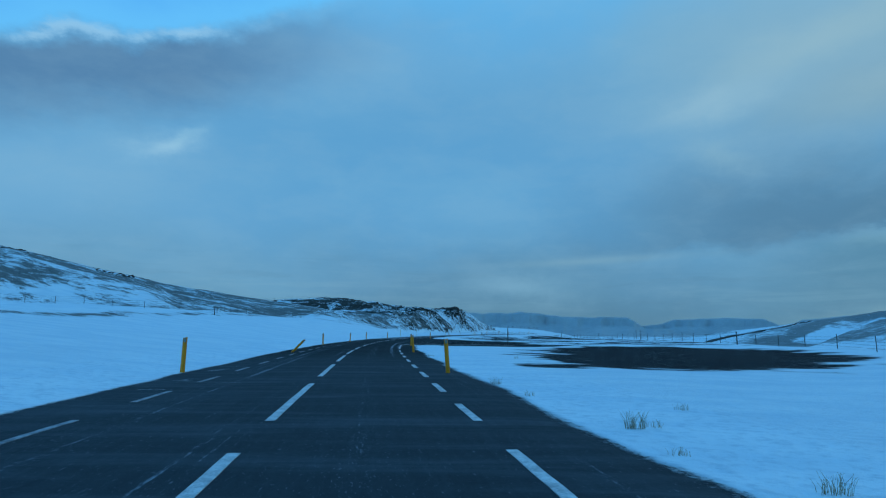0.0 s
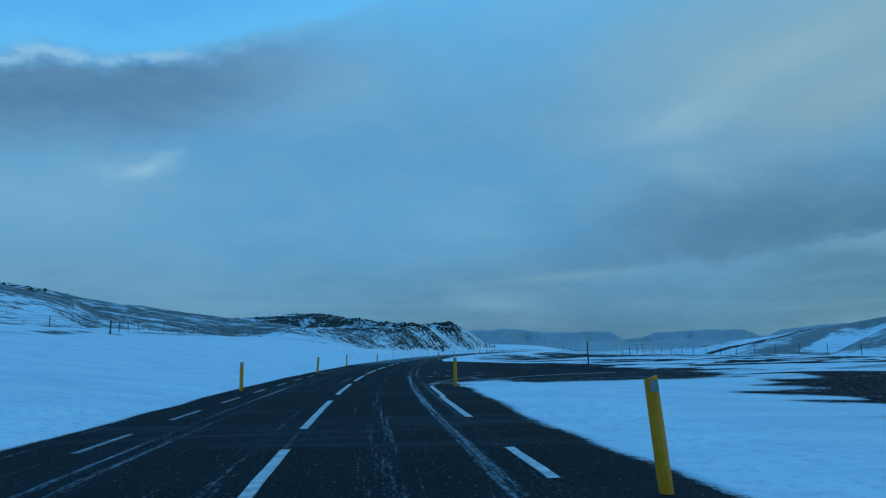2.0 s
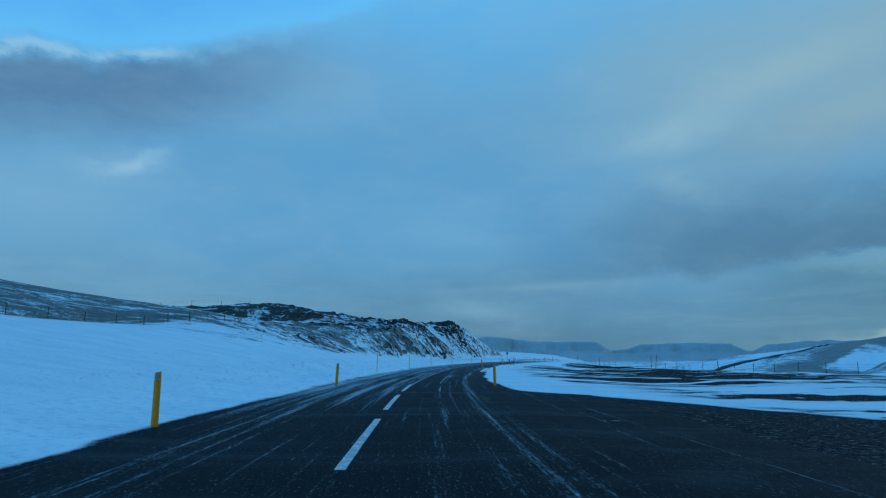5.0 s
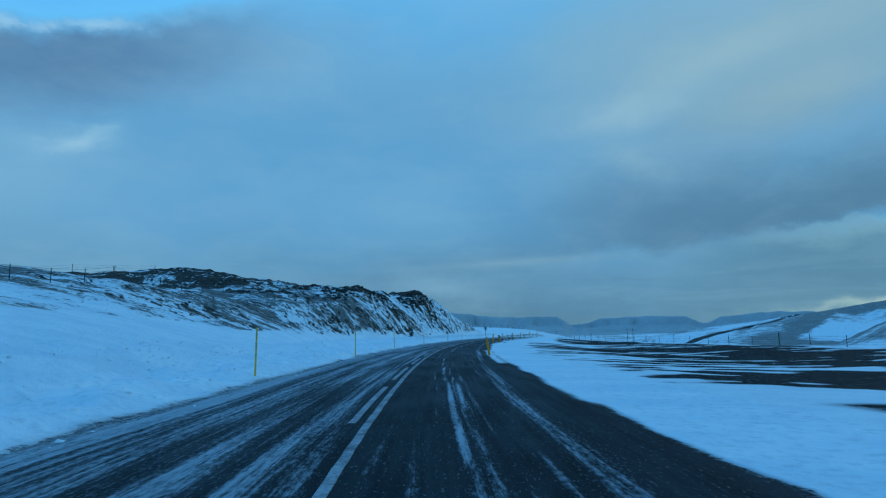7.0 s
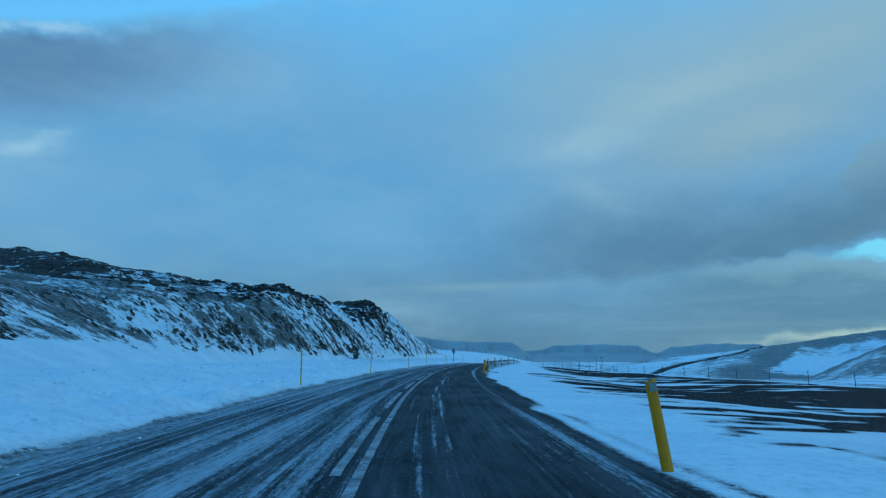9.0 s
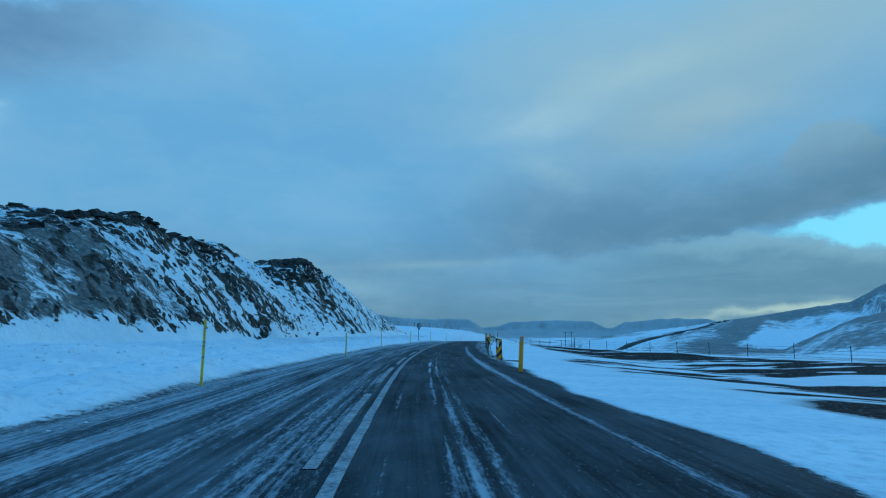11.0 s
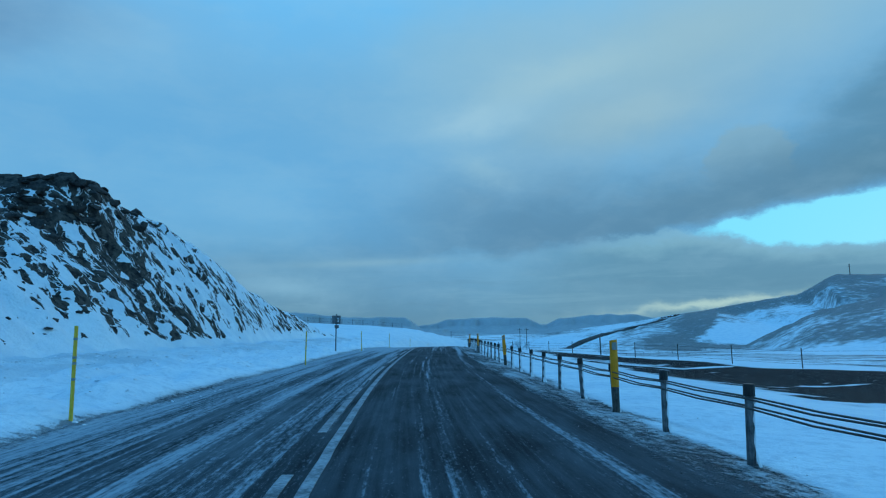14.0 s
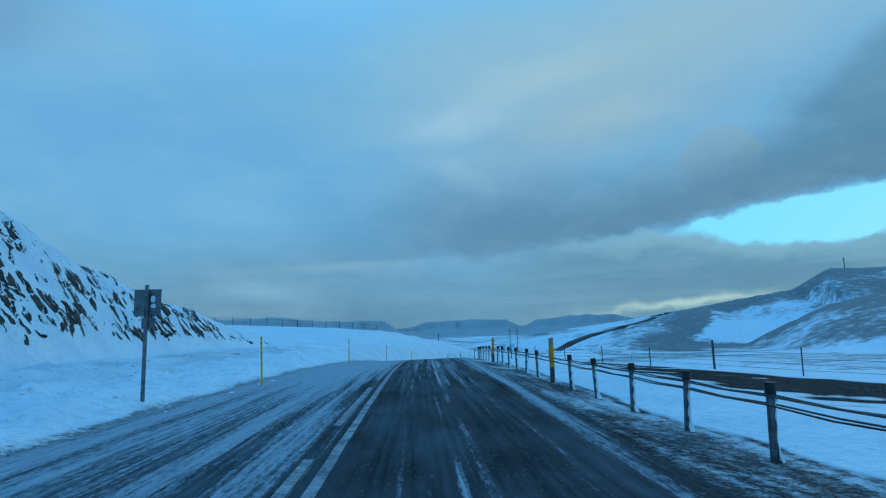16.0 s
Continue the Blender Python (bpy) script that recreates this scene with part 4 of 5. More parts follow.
def plate(bm, w0, w1, t, z0, z1, bow=0.25, slant=0.0):
    """A thin upright plate, slightly curved across, narrowing to its top."""
    cols = 5
    front, back = [], []
    for zi, (z, w) in enumerate(((z0, w0), ((z0 + z1) / 2, (w0 + w1) / 2), (z1, w1))):
        for k in range(cols):
            u = k / (cols - 1) - 0.5
            zz = z + (slant * u if zi == 2 else 0)
            y = bow * w * (1 - 4 * u * u)
            front.append(bm.verts.new((u * w, -y, zz)))
            back.append(bm.verts.new((u * w, -y + t, zz)))
    for r in range(2):
        for k in range(cols - 1):
            i = r * cols + k
            bm.faces.new((front[i], front[i + 1], front[i + cols + 1], front[i + cols]))
            bm.faces.new((back[i + 1], back[i], back[i + cols], back[i + cols + 1]))
        for k in (0, cols - 1):
            i = r * cols + k
            bm.faces.new((front[i], front[i + cols], back[i + cols], back[i]) if k == 0 else (front[i + cols], front[i], back[i], back[i + cols]))
    for k in range(cols - 1):
        bm.faces.new((front[2 * cols + k], front[2 * cols + k + 1], back[2 * cols + k + 1], back[2 * cols + k]))
    return bm


def delineator(m, label):
    t = thing("delineator_post", m, label, "road post", "yellow road posts")
    part("post", plate(bmesh.new(), 0.125, 0.115, 0.03, -0.15, 0.86), YELLOW, t)
    part("cap", plate(bmesh.new(), 0.114, 0.112, 0.03, 0.862, 0.99, slant=0.03), YELLOW, t)
    part("reflector", box(bmesh.new(), -0.04, -0.041, 0.87, 0.04, -0.034, 0.965, 0.003), REFLECTOR, t, "grey reflective square")
    return t


def snow_stake(m, label):
    t = thing("snow_stake", m, label, "road post", "yellow snow stakes")
    part("stake", tube(bmesh.new(), [(0, 0, -0.2), (0, 0, 0.6), (0, 0, 1.32)], 0.027, 10, 0.92), LEMON, t)
    for z in (1.12, 0.86, 0.78, 0.56):
        part("band", tube(bmesh.new(), [(0, 0, z), (0, 0, z + 0.035)], 0.0285, 10), REFLECTOR, t, "dull grey reflective band")
    return t


def stand(x, y, lean=0.0, turn=0.0, sink=0.0, fore=0.0):
    return pose(x, y, height(x, y) - sink, fore, lean, turn)


first = delineator(stand(0.15, 18.54, -4, 6), "yellow plastic road post on the snowy verge")
for x, y, lean, turn in ((-7.35, 18.0, 2, 8), (-10.02, 53.0, 0, 3), (-10.28, 70.1, 4, 2), (-10.57, 87.3, 0, 0), (-9.12, 103.9, 3, -4),
                         (-1.68, 36.3, -4, 5), (-2.66, 52.9, 0, 3), (-2.06, 103.7, -1, -3), (1.37, 137.1, -9, -10), (8.7, 173.6, 3, -15)):
    copy_thing(first, stand(x, y, lean, turn))
tagged(copy_thing(first, stand(-8.5, 35.8, 44, 4)), "yellow plastic road post knocked askew on the verge")

stake = snow_stake(stand(-8.16, 121.35, 1), "tall thin yellow snow stake with grey bands in the snow")
for x, y, lean in ((-5.81, 138.0, 0), (-3.07, 154.6, -1), (0.64, 170.3, 1), (9.83, 205.3, 0), (15.2, 220.2, 1), (21.3, 236.8, -1), (27.6, 252.5, 0), (34.5, 268, 1), (43, 286, 0)):
    copy_thing(stake, stand(x, y, lean))
copy_thing(stake, stand(5.1, 185.8, 0, sink=0.22))

# dark timber pole at the lay-by
pole = thing("timber_pole", stand(7.62, 74.6), "dark weathered timber pole beside the lay-by", "pole")
part("pole", tube(bmesh.new(), [(0, 0, -0.3), (0.005, 0, 0.9), (0, 0, 1.95)], 0.055, 10, 0.9), TIMBER, pole)
part("cap", box(bmesh.new(), -0.045, -0.06, 1.80, 0.045, -0.05, 1.93, 0.003), REFLECTOR, pole, "small grey reflector")

# ---------------------------------------------------------------- striped hazard marker


def hazard_marker():
    t = thing("hazard_marker", stand(11.19, 182.28, -1.5, -17), "leaning hazard board with yellow and black diagonal stripes", "hazard marker")
    w, z0, z1 = 0.255, -0.06, 0.885
    part("board", box(bmesh.new(), -w / 2, 0, z0, w / 2, 0.018, z1, 0.004), BLACK, t, "black backing board")
    band, gap, rise = 0.168, 0.335, 0.245

    def clip_band(lo):
        # the part of a slanted band that lies on the board
        pts = [(-w / 2, lo), (w / 2, lo + rise), (w / 2, lo + rise + band), (-w / 2, lo + band)]
        out = pts
        for lim, sgn in ((z0 + 0.004, 1), (z1 - 0.004, -1)):
            ring, out = out, []
            for p, q in zip(ring, ring[1:] + ring[:1]):
                a, b = sgn * (p[1] - lim), sgn * (q[1] - lim)
                if a >= 0:
                    out.append(p)
                if a * b < 0:
                    f = a / (a - b)
                    out.append((p[0] + f * (q[0] - p[0]), p[1] + f * (q[1] - p[1])))
            if not out:
                return None
        return out

    for k in range(-2, 4):
        ring = clip_band(z0 - 0.05 + gap * k)
        if ring and len(ring) > 2:
            bm = bmesh.new()
            f = [bm.verts.new((x, -0.005, z)) for x, z in ring]
            b = [bm.verts.new((x, 0.0, z)) for x, z in ring]
            bm.faces.new(f)
            for i in range(len(f)):
                j = (i + 1) % len(f)
                bm.faces.new((f[j], f[i], b[i], b[j]))
            part("stripe", bm, YELLOW, t, "yellow reflective stripe")
    bm = bmesh.new()
    n = 24
    f = [bm.verts.new((-0.045 + 0.05 * math.cos(6.2832 * i / n), -0.010, 0.67 + 0.165 * math.sin(6.2832 * i / n))) for i in range(n)]
    b = [bm.verts.new((v.co.x, -0.005, v.co.z)) for v in f]
    bm.faces.new(f)
    for i in range(n):
        bm.faces.new((f[(i + 1) % n], f[i], b[i], b[(i + 1) % n]))
    part("snow_smear", bm, WHITE, t, "white oval crust of snow")
    part("stub", box(bmesh.new(), -0.035, 0.02, -0.3, 0.035, 0.08, 0.6, 0.004), TIMBER, t)


hazard_marker()
bm = bmesh.new()
box(bm, 0, -0.05, -0.06, 0.84, 0.05, 0.014, 0.01)
plank = part("timber_plank", bm, TIMBER, None)
plank.matrix_world = stand(11.25, 182.2, 1.5, -28)
tagged(plank, "dark timber plank half buried in the snow", "plank")

# ---------------------------------------------------------------- wire rope barrier
GUARD_Y = list(np.interp(np.arange(37), (0, 1, 3, 6, 8, 15, 16, 18, 19, 23, 36), (187.3, 189.0, 193.75, 200.0, 204.0, 217.75, 219.85, 223.75, 225.65, 233.5, 258.5)))


def guard_at(y):
    k = float(heading(np.array(y)))
    d = float(np.interp(y, (187, 194, 200, 212, 224, 260), (3.68, 4.03, 4.2, 4.4, 4.46, 4.46)))
    return float(road_x(np.array(y))) + d * math.sqrt(1 + k * k), float(y)


barrier = thing("wire_rope_barrier", pose(0, 0, 0), "low roadside barrier of steel posts and wire ropes", "crash barrier")
post_bm = bmesh.new()
tube(post_bm, [(0, 0, -0.3), (0, 0, 0.3), (0, 0, 0.74)], 0.043, 10, 1.0)
cap_bm = bmesh.new()
tube(cap_bm, [(0, 0, 0.68), (0, 0, 0.79), (0, 0, 0.80)], 0.056, 12, 0.95)
post0 = part("barrier_post", post_bm, STEEL, barrier)
cap0 = part("cap", cap_bm, BLACK, post0, "black post cap")
mark0 = part("reflector", box(bmesh.new(), -0.013, -0.062, 0.615, 0.013, -0.044, 0.66, 0.002), WHITE, post0, "small white reflector")
crust_bm = bmesh.new()
rows = []
for i in range(9):
    z = 0.01 + 0.60 * i / 8
    r = 0.046 + (0.05 * (1 - i / 2) if i < 2 else 0.0)
    span = 0.75 + 0.25 * math.sin(2.3 * i)
    rows.append([crust_bm.verts.new((r * math.cos(a * span - 1.1), r * math.sin(a * span - 1.1), z)) for a in (-1.1, -0.6, 0.0, 0.6, 1.1)])
for a, b in zip(rows, rows[1:]):
    for j in range(4):
        crust_bm.faces.new((a[j], a[j + 1], b[j + 1], b[j]))
crust0 = part("snow_crust", crust_bm, LUMP, post0, "thin white crust of blown snow")
tops = []
for k, y in enumerate(GUARD_Y):
    x, yy = guard_at(y)
    z = height(x, yy) - (0.12, 0.07, 0.03, 0.0)[min(k, 3)]
    m = pose(x, yy, z, random.uniform(-2, 2), random.uniform(-3, 3), random.uniform(-15, 25))
    tops.append((x, yy, z))
    if k == 0:
        post0.matrix_local = m
    else:
        p = post0.copy()
        c = cap0.copy()
        scene.collection.objects.link(p)
        scene.collection.objects.link(c)
        p.matrix_local = m
        c.parent = p
        f = crust0.copy()
        scene.collection.objects.link(f)
        f.parent = p
        r = mark0.copy()
        scene.collection.objects.link(r)
        r.parent = p
for zc, side in ((0.665, -0.055), (0.665, 0.055), (0.575, -0.05), (0.575, 0.05)):
    bm = bmesh.new()
    end = Vector((11.2 + 1.5 * side, 182.75 + zc, height(11.25, 183.4) + 0.02))
    held = tops if side < 0 else tops[1:]  # two of the ropes run past the first post to the ground
    line = [tuple(end), tuple(end.lerp(Vector((held[0][0] + side, held[0][1], held[0][2] + zc)), 0.5) - Vector((0, 0, 0.015)))]
    for (x, y, z), (x2, y2, z2) in zip(held, held[1:]):
        line.append((x + side, y, z + zc))
        line.append(((x + x2) / 2 + side, (y + y2) / 2, (z + z2) / 2 + zc - random.uniform(0.008, 0.03)))
    tube(bm, line, 0.010, 6)
    part("wire_rope", bm, WIRE, barrier, "dark twisted wire rope")
for dx, hi in ((0.18, 0.10), (0.34, 0.06)):
    bm = bmesh.new()
    z = height(11.3, 183.3)
    tube(bm, [(11.28, 183.6, z + 0.06), (11.30 + dx * 0.4, 183.45, z + hi + 0.05), (11.30 + dx, 183.3, z + hi), (11.36 + dx, 183.1, z - 0.01)], 0.009, 6)
    part("loose_end", bm, WIRE, barrier, "loose frayed rope end")


def barrier_delineator(m):
    t = thing("barrier_delineator", m, "yellow road post with dark foot beside the wire barrier", "road post", "yellow barrier posts")
    part("post", plate(bmesh.new(), 0.125, 0.12, 0.03, 0.42, 1.18, slant=0.02), YELLOW, t)
    part("foot", plate(bmesh.new(), 0.115, 0.115, 0.028, -0.2, 0.418), TIMBER, t, "dark grimy foot")
    part("reflector", box(bmesh.new(), -0.04, -0.045, 1.02, 0.04, -0.036, 1.14, 0.003), REFLECTOR, t)
    return t


def beside_guard(k, lean, scale=1.0):
    x, y = guard_at(GUARD_Y[k])
    return stand(x - 0.04, y - 0.085, lean, -20) @ Matrix.Scale(scale, 4)


bd = barrier_delineator(beside_guard(8, 0))
for k, lean in ((15, -3), (23, 0), (30, 1)):
    copy_thing(bd, beside_guard(k, lean))
copy_thing(bd, beside_guard(1, 6, 0.9))

# ---------------------------------------------------------------- traffic sign, seen from behind


def traffic_sign():
    t = thing("traffic_sign", stand(18.64, 232.0, 0.5, -20), "grey back of a traffic sign on a steel pole", "traffic sign")
    part("pole", tube(bmesh.new(), [(0, 0, -0.4), (0, 0, 1.0), (0, 0, 2.16)], 0.036, 12), STEEL, t, "grey galvanised pole")
    panel = part("panel", box(bmesh.new(), -0.25, 0.045, 1.58, 0.25, 0.058, 2.08, 0.005), BACK, t, "flat grey rear of the sign panel")
    part("lower_plate", box(bmesh.new(), -0.10, 0.045, 1.34, 0.15, 0.055, 1.53, 0.004), BACK, t, "small plate under the panel")
    for z in (1.70, 1.96):
        part("bracket", box(bmesh.new(), -0.2, 0.03, z, 0.2, 0.044, z + 0.03, 0.003), STEEL, t)
        part("clamp", tube(bmesh.new(), [(0, 0, z - 0.005), (0, 0, z + 0.035)], 0.044, 12), STEEL, t)
    for x, z, a, b in ((0.10, 1.90, 0.045, 0.07), (0.11, 1.75, 0.05, 0.06)):
        bm = bmesh.new()
        bmesh.ops.create_uvsphere(bm, u_segments=10, v_segments=6, radius=1.0, matrix=Matrix.Translation((x, 0.043, z)) @ Matrix.Diagonal((a, 0.012, b, 1)))
        part("snow_crust", bm, LUMP, t, "white crust of blown snow")


BACK = mat_plain("grey_sign_back", (0.10, 0.11, 0.12), (0.19, 0.20, 0.21), 0.5, 4.0)
traffic_sign()

# ---------------------------------------------------------------- sheep fences


def fence(name, places, label, h=1.15, r=0.04, wires=(0.25, 0.5, 0.75, 1.0), thick=()):
    f = thing(name, pose(0, 0, 0), label, "fence")
    tops = []
    for k, (x, y) in enumerate(places):
        z = height(x, y)
        big = k in thick
        bm = bmesh.new()
        hh = h * (1.25 if big else random.uniform(0.92, 1.05))
        lx, ly = random.uniform(-0.04, 0.04), random.uniform(-0.04, 0.04)
        tube(bm, [(x, y, z - 0.2), (x + lx / 2, y + ly / 2, z + hh / 2), (x + lx, y + ly, z + hh)], r * (2.0 if big else 1.0), 6, 0.9)
        part("fence_post", bm, TIMBER, f)
        tops.append((x, y, z))
    for w in wires:
        bm = bmesh.new()
        tube(bm, [(x, y, z + w) for x, y, z in tops], 0.008, 4)
        part("wire", bm, WIRE, f)
    return f


west_x = spline((90, 105, 122, 146, 160, 172, 184), (-32.6, -35.5, -33.5, -28.5, -26, -23.5, -19))
west = [(-84 + 4.0 * k, 84.0 + 0.4 * math.sin(k)) for k in range(11)] + [(-40.2, 84.8), (-36.5, 87.2)] + [(float(west_x(y)), y) for y in np.arange(90, 186, 3.8)]
fence("sheep_fence", west, "grey timber sheep fence on the snowy rise", 1.05, 0.035, thick=(13,))
fence("sheep_fence", [(float(FENCE_EAST(y)), y) for y in np.arange(10, 300, 5.6)], "thin timber sheep fence beyond the gravel field", 1.25, 0.035, thick=(12, 29, 42))
fence("sheep_fence", [(-78 + 5.0 * k, 186 + 2.3 * k) for k in range(9)], "thin timber fence along the hill crest", 1.1, 0.04, (0.6, 0.95))
fence("sheep_fence", [(x, float(np.interp(x, [q[0] for q in KNOLL], [q[1] for q in KNOLL])) + 1.0) for x in np.arange(6, 47, 2.1)], "low timber fence on the far snowy knoll", 1.0, 0.04, (0.4, 0.85))
fence("sheep_fence", [(60 + 14 * k, 320 + 9 * k) for k in range(14)], "distant timber fence across the valley", 1.3, 0.06, (0.7, 1.1))

# ---------------------------------------------------------------- mast and poles far off
mast = thing("radio_mast", pose(425.5, 501, height(425.5, 501)), "thin dark mast on the far hilltop", "mast")
part("shaft", tube(bmesh.new(), [(0, 0, -1), (0, 0, 4), (0, 0, 7.5)], 0.32, 8, 0.6), TIMBER, mast)
for z in (5.6, 6.6):
    part("cross_arm", tube(bmesh.new(), [(-0.9, 0, z), (0.9, 0, z)], 0.12, 6), TIMBER, mast)
for x, y in ((128, 420), (131.5, 421)):
    p = thing("power_pole", pose(x, y, height(x, y)), "thin timber power pole in the valley", "power pole", "valley power poles")
    part("pole", tube(bmesh.new(), [(0, 0, -1), (0, 0, 4), (0, 0, 8.5)], 0.14, 6, 0.8), TIMBER, p)
    part("cross_arm", tube(bmesh.new(), [(-1.0, 0.2, 8.0), (1.0, -0.2, 8.0)], 0.07, 6), TIMBER, p)


# ---------------------------------------------------------------- far mountains


def mesa_range(name, r, lo, hi, tops, seed, label):
    """Flat-topped mountains on the horizon: foot, scree, cliff band and plateau."""
    az = np.arange(lo, hi, 0.12)
    top = np.interp(az, [t[0] for t in tops], [t[1] for t in tops]) * r / 1150
    top = top + 0.07 * top * fbm(az * 1.1, 0 * az, seed, 4)
    fade = smooth(az, lo, lo + 2) * (1 - smooth(az, hi - 2, hi))
    top = top * fade
    rows = []
    for k, (dr, f) in enumerate(((-420, 0.0), (-260, 0.18), (-120, 0.45), (-60, 0.60), (-45, 0.86), (-20, 0.97), (60, 1.0), (320, 1.0))):
        gul = fbm(az * 0.9, 0 * az + k * 0.15, seed + 3, 3)
        rr = r + dr + 120 * gul * (1 - f * 0.4)
        rows.append((np.sin(np.radians(az)) * rr, 100 + np.cos(np.radians(az)) * rr, -26 + (top + 25) * f))
    x, y, z = (np.stack([q[i] for q in rows]) for i in range(3))
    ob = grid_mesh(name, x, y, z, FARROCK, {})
    return tagged(ob, label, "mountain", kind="structure")


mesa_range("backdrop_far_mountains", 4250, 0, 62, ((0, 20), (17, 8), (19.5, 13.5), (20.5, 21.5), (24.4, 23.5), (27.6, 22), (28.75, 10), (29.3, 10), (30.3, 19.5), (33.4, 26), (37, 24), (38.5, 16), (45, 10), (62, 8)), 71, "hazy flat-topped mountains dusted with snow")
mesa_range("backdrop_near_mountains", 3500, -12, 22, ((-12, 28), (-4, 32), (5.5, 34.5), (8, 36), (10.8, 29), (12, 26), (16.7, 26), (17.6, 15), (18.2, 6), (22, 3)), 75, "hazy flat-topped snow-dusted mountains across the fjord")

# ---------------------------------------------------------------- loose rock, lumps of snow, gravel


def scatter(name, x, y, size, sink, mat, label, category, seed, flat=0.75):
    """Many small rough stones in one mesh, each an uneven twenty-sided lump."""
    rng = np.random.default_rng(seed)
    bm = bmesh.new()
    bmesh.ops.create_icosphere(bm, subdivisions=1, radius=1.0)
    base = np.array([v.co[:] for v in bm.verts])
    tri = np.array([[v.index for v in f.verts] for f in bm.faces])
    bm.free()
    n, k = len(x), len(base)
    z = land(x, y)[0]
    co = base[None] * rng.uniform(0.55, 1.25, (n, k, 1))
    co = co * np.stack([rng.uniform(0.7, 1.4, n), rng.uniform(0.7, 1.4, n), rng.uniform(0.5, 1.0, n) * flat], -1)[:, None]
    a = rng.uniform(0, 6.28, n)
    c, s_ = np.cos(a)[:, None], np.sin(a)[:, None]
    co = np.stack([co[..., 0] * c - co[..., 1] * s_, co[..., 0] * s_ + co[..., 1] * c, co[..., 2]], -1) * size[:, None, None]
    co = co + np.stack([x, y, z - sink * size], -1)[:, None]
    faces = (tri[None] + (np.arange(n) * k)[:, None, None]).reshape(-1, 3)
    me = bpy.data.meshes.new(name)
    me.from_pydata(co.reshape(-1, 3).tolist(), [], faces.tolist())
    me.materials.append(mat)
    return tagged(new(name, me), label, category, kind="stuff")


rng = np.random.default_rng(5)
scatter("ridge_boulders", rng.normal(318, 4.5, 45), rng.normal(555, 2.5, 45), rng.uniform(0.3, 1.5, 45), 0.1, ROCK, "small dark outcrop on the far spur", "boulders", 9)


def pick(n, x0, x1, y0, y1, keep):
    """Random places in a rectangle of the plan where keep() is high."""
    x, y = rng.uniform(x0, x1, n), rng.uniform(y0, y1, n)
    ok = rng.uniform(0, 1, n) < keep(x, y)
    return x[ok], y[ok]


def on_face(x, y):
    z, rough_, run_, up_, d_, crag_, moor_, k_ = land(x, y)
    ribs = fbm(run_ * 0.16, up_ * 0.06, 61, 3)
    return rough_ * smooth(k_, 0.5, 0.9) * smooth(ribs, -0.05, 0.25) * (d_ < 0)


def on_crest(x, y):
    z, rough_, run_, up_, d_, crag_, moor_, k_ = land(x, y)
    dist = near_line(x, y, RIDGE_NORTH)[0]
    return crag_ * np.exp(-((dist / 5.0) ** 2)) * smooth(fbm(x * 0.15, y * 0.15, 81, 3), -0.15, 0.2) * (x < 10)


def on_rim(x, y):
    z, rough_, run_, up_, d_, crag_, moor_, k_ = land(x, y)
    return smooth(up_, 5, 7) * (1 - smooth(up_, 13, 17)) * smooth(z, 5.5, 7.0) * smooth(y, 170, 185) * (1 - smooth(y, 240, 250)) * smooth(fbm(x * 0.2, y * 0.2, 83, 3), -0.25, 0.1) * (d_ < 0) * (1 - smooth(run_, 291, 294) * (1 - smooth(run_, 304, 307)))


fx, fy = pick(9000, -25, 26, 165, 262, on_face)
scatter("cliff_rocks", fx, fy, rng.uniform(0.05, 0.24, len(fx)), 0.45, ROCK, "dark angular rocks poking through the snow", "rocks", 1, 0.7)
fx, fy = pick(8000, -60, 12, 186, 245, on_crest)
scatter("crest_boulders", fx, fy, rng.uniform(0.2, 0.62, len(fx)), 0.2, ROCK, "dark boulders along the hill crest", "boulders", 2)
fx, fy = pick(9000, -36, 10, 170, 250, on_rim)
scatter("rim_boulders", fx, fy, rng.uniform(0.15, 0.55, len(fx)), 0.15, ROCK, "dark boulders on the rim of the cut", "boulders", 3)


def on_south(x, y):
    dist = near_line(x, y, RIDGE_SOUTH)[0]
    return np.exp(-((dist / 7.0) ** 2)) * smooth(fbm(x * 0.1, y * 0.1, 85, 3), -0.2, 0.25)


fx, fy = pick(9000, -150, -60, 100, 160, on_south)
scatter("hillside_boulders", fx, fy, rng.uniform(0.12, 0.5, len(fx)), 0.2, ROCK, "dark boulders scattered along the snowy hillside crest", "boulders", 8)


def along(n, y0, y1, d0, d1):
    x, y = at(rng.uniform(y0, y1, n), rng.uniform(d0, d1, n))
    return x, y


fx, fy = along(8000, 92, 262, -9.5, -3.3)
scatter("snow_lumps", fx, fy, rng.uniform(0.012, 0.06, len(fx)) * rng.uniform(0.3, 1.4, len(fx)), 0.1, LUMP, "crumbled lumps of ploughed snow along the verge", "snow", 4)
fx, fy = along(6000, 174, 258, 3.0, 5.6)
scatter("shoulder_snow", fx, fy, rng.uniform(0.008, 0.036, len(fx)) * rng.uniform(0.4, 1.0, len(fx)), 0.1, LUMP, "small clods of snow on the gravel shoulder", "snow", 5)
fx, fy = along(2500, 172, 258, 3.0, 5.4)
scatter("shoulder_stones", fx, fy, rng.uniform(0.008, 0.035, len(fx)), 0.1, ROCK, "dark loose stones on the road shoulder", "stones", 6)
fx, fy = along(1200, -6, 110, 2.9, 4.6)
scatter("verge_stones", fx, fy, rng.uniform(0.006, 0.028, len(fx)), 0.1, ROCK, "dark loose stones along the verge", "stones", 7)


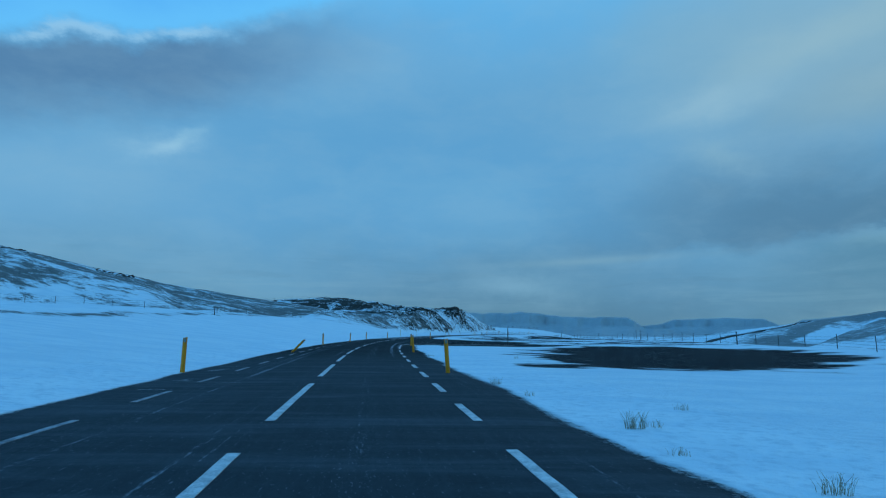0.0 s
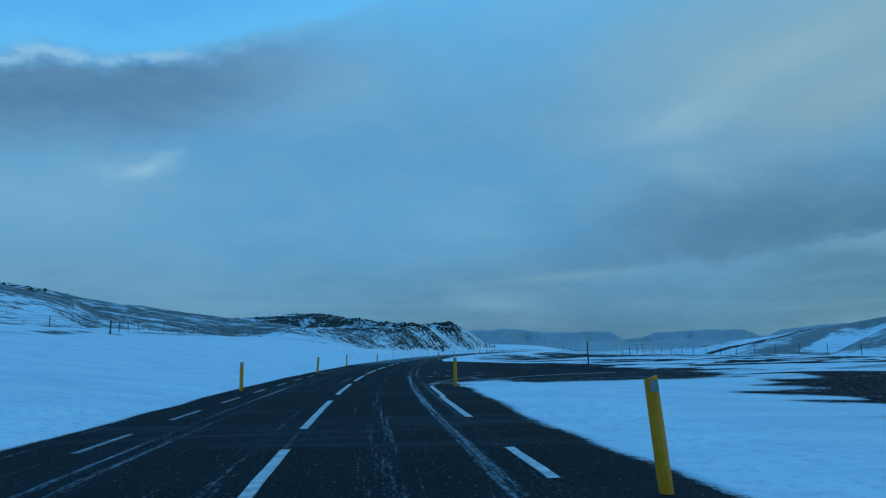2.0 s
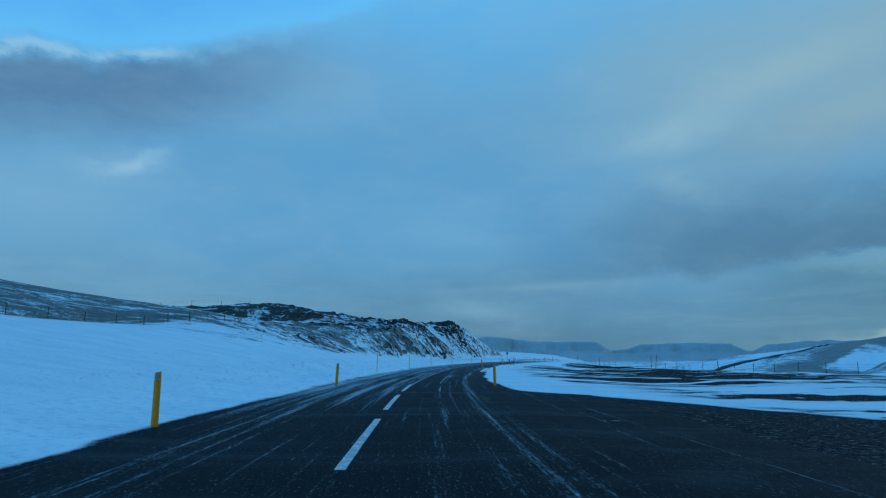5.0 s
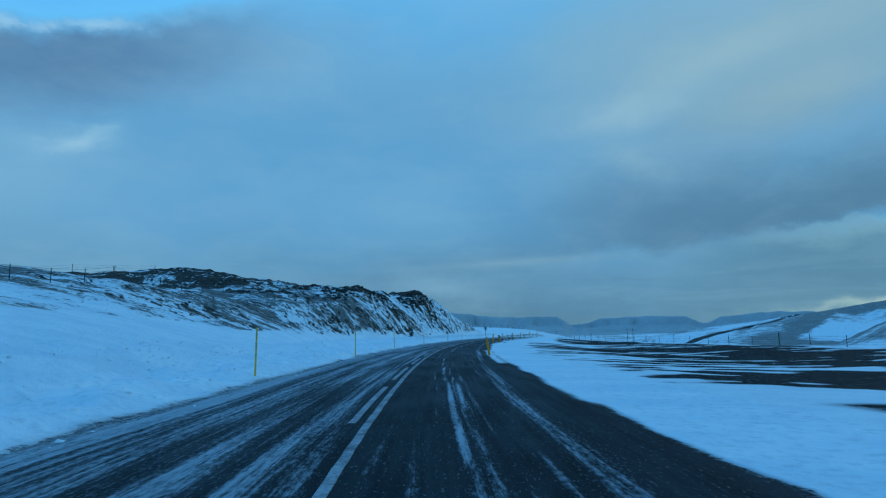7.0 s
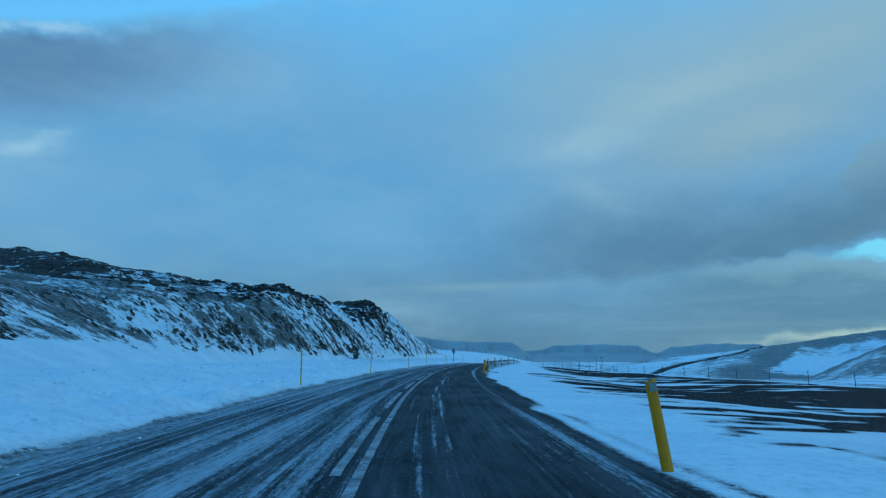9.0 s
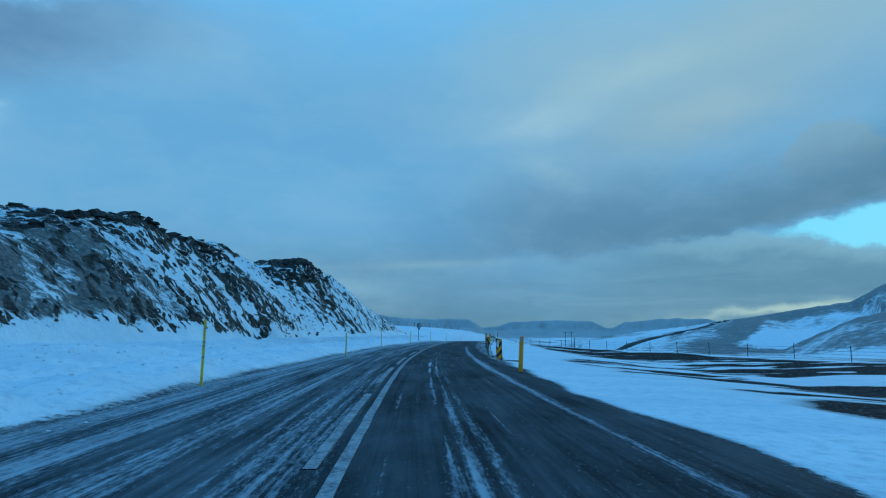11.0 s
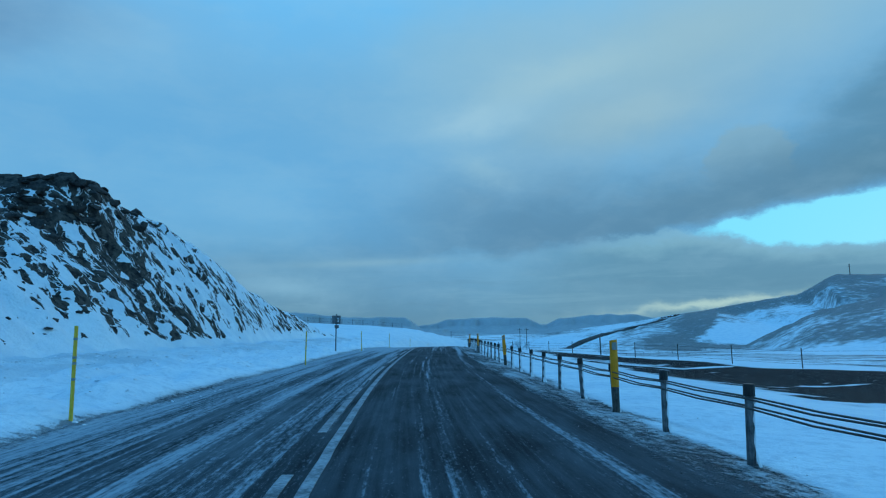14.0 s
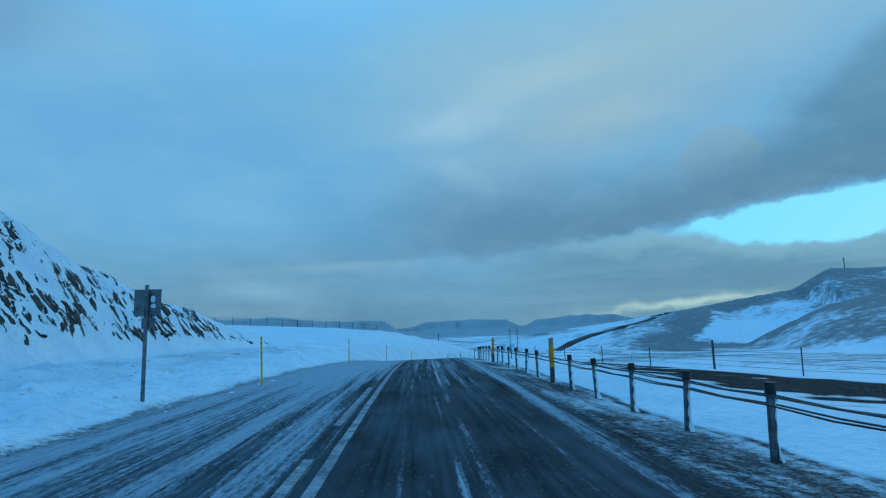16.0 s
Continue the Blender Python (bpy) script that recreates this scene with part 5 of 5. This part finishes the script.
def tuft(x, y, h, n):
    bm = bmesh.new()
    for i in range(n):
        a, lean = random.uniform(0, 6.28), random.uniform(0.1, 0.7)
        hh = h * random.uniform(0.5, 1.0)
        bx, by = random.uniform(-0.12, 0.12), random.uniform(-0.06, 0.06)
        tube(bm, [(bx, by, -0.03), (bx + 0.3 * lean * hh * math.cos(a), by + 0.3 * lean * hh * math.sin(a), 0.55 * hh), (bx + lean * hh * math.cos(a), by + lean * hh * math.sin(a), hh)], 0.0028, 3, 0.3)
    t = part("grass_tuft", bm, STRAW, None)
    t.matrix_world = stand(x, y)
    tagged(t, "tuft of dead straw grass poking through snow", "grass", "grass tufts")


for x, y, h, n in ((2.5, 8.4, 0.26, 60), (2.75, 8.5, 0.14, 25), (3.05, 5.1, 0.18, 45), (2.4, 6.6, 0.12, 20), (3.9, 10.5, 0.14, 22), (1.7, 12.5, 0.12, 18), (1.24, 15.05, 0.2, 40), (-0.6, 31.0, 0.14, 20), (3.6, 31.0, 0.16, 20)):
    tuft(x, y, h, n)


# ---------------------------------------------------------------- dark track over the east spur
track_x = spline((0, 1, 2, 3, 4, 5, 6), (186, 204, 219, 244, 269.5, 291, 306))
track_y = spline((0, 1, 2, 3, 4, 5, 6), (492, 510, 518, 531, 537.5, 539, 548))
bm = bmesh.new()
rows = []
for i in range(70):
    t = 0.3 + i / 12.5
    c = Vector((float(track_x(t)), float(track_y(t)), 0))
    g = Vector((float(track_x(t + 0.05) - track_x(t - 0.05)), float(track_y(t + 0.05) - track_y(t - 0.05)), 0)).normalized()
    side_v = Vector((g.y, -g.x, 0))
    z = height(c.x, c.y)
    rows.append([bm.verts.new(c + side_v * o + Vector((0, 0, max(z, height(c.x + side_v.x * o, c.y + side_v.y * o)) + h))) for o, h in ((-4.2, -1.6), (-2.0, 0.35), (2.0, 0.35), (4.2, -1.6))])
for a, b in zip(rows, rows[1:]):
    for j in range(3):
        bm.faces.new((a[j], a[j + 1], b[j + 1], b[j]))
me = bpy.data.meshes.new("valley_road")
bm.to_mesh(me)
bm.free()
me.materials.append(mat_plain("dark_embankment", (0.025, 0.025, 0.026), (0.07, 0.068, 0.066), 0.9, 0.3))
tagged(new("valley_road", me), "dark road embankment curving over the far spur", "road", kind="structure")
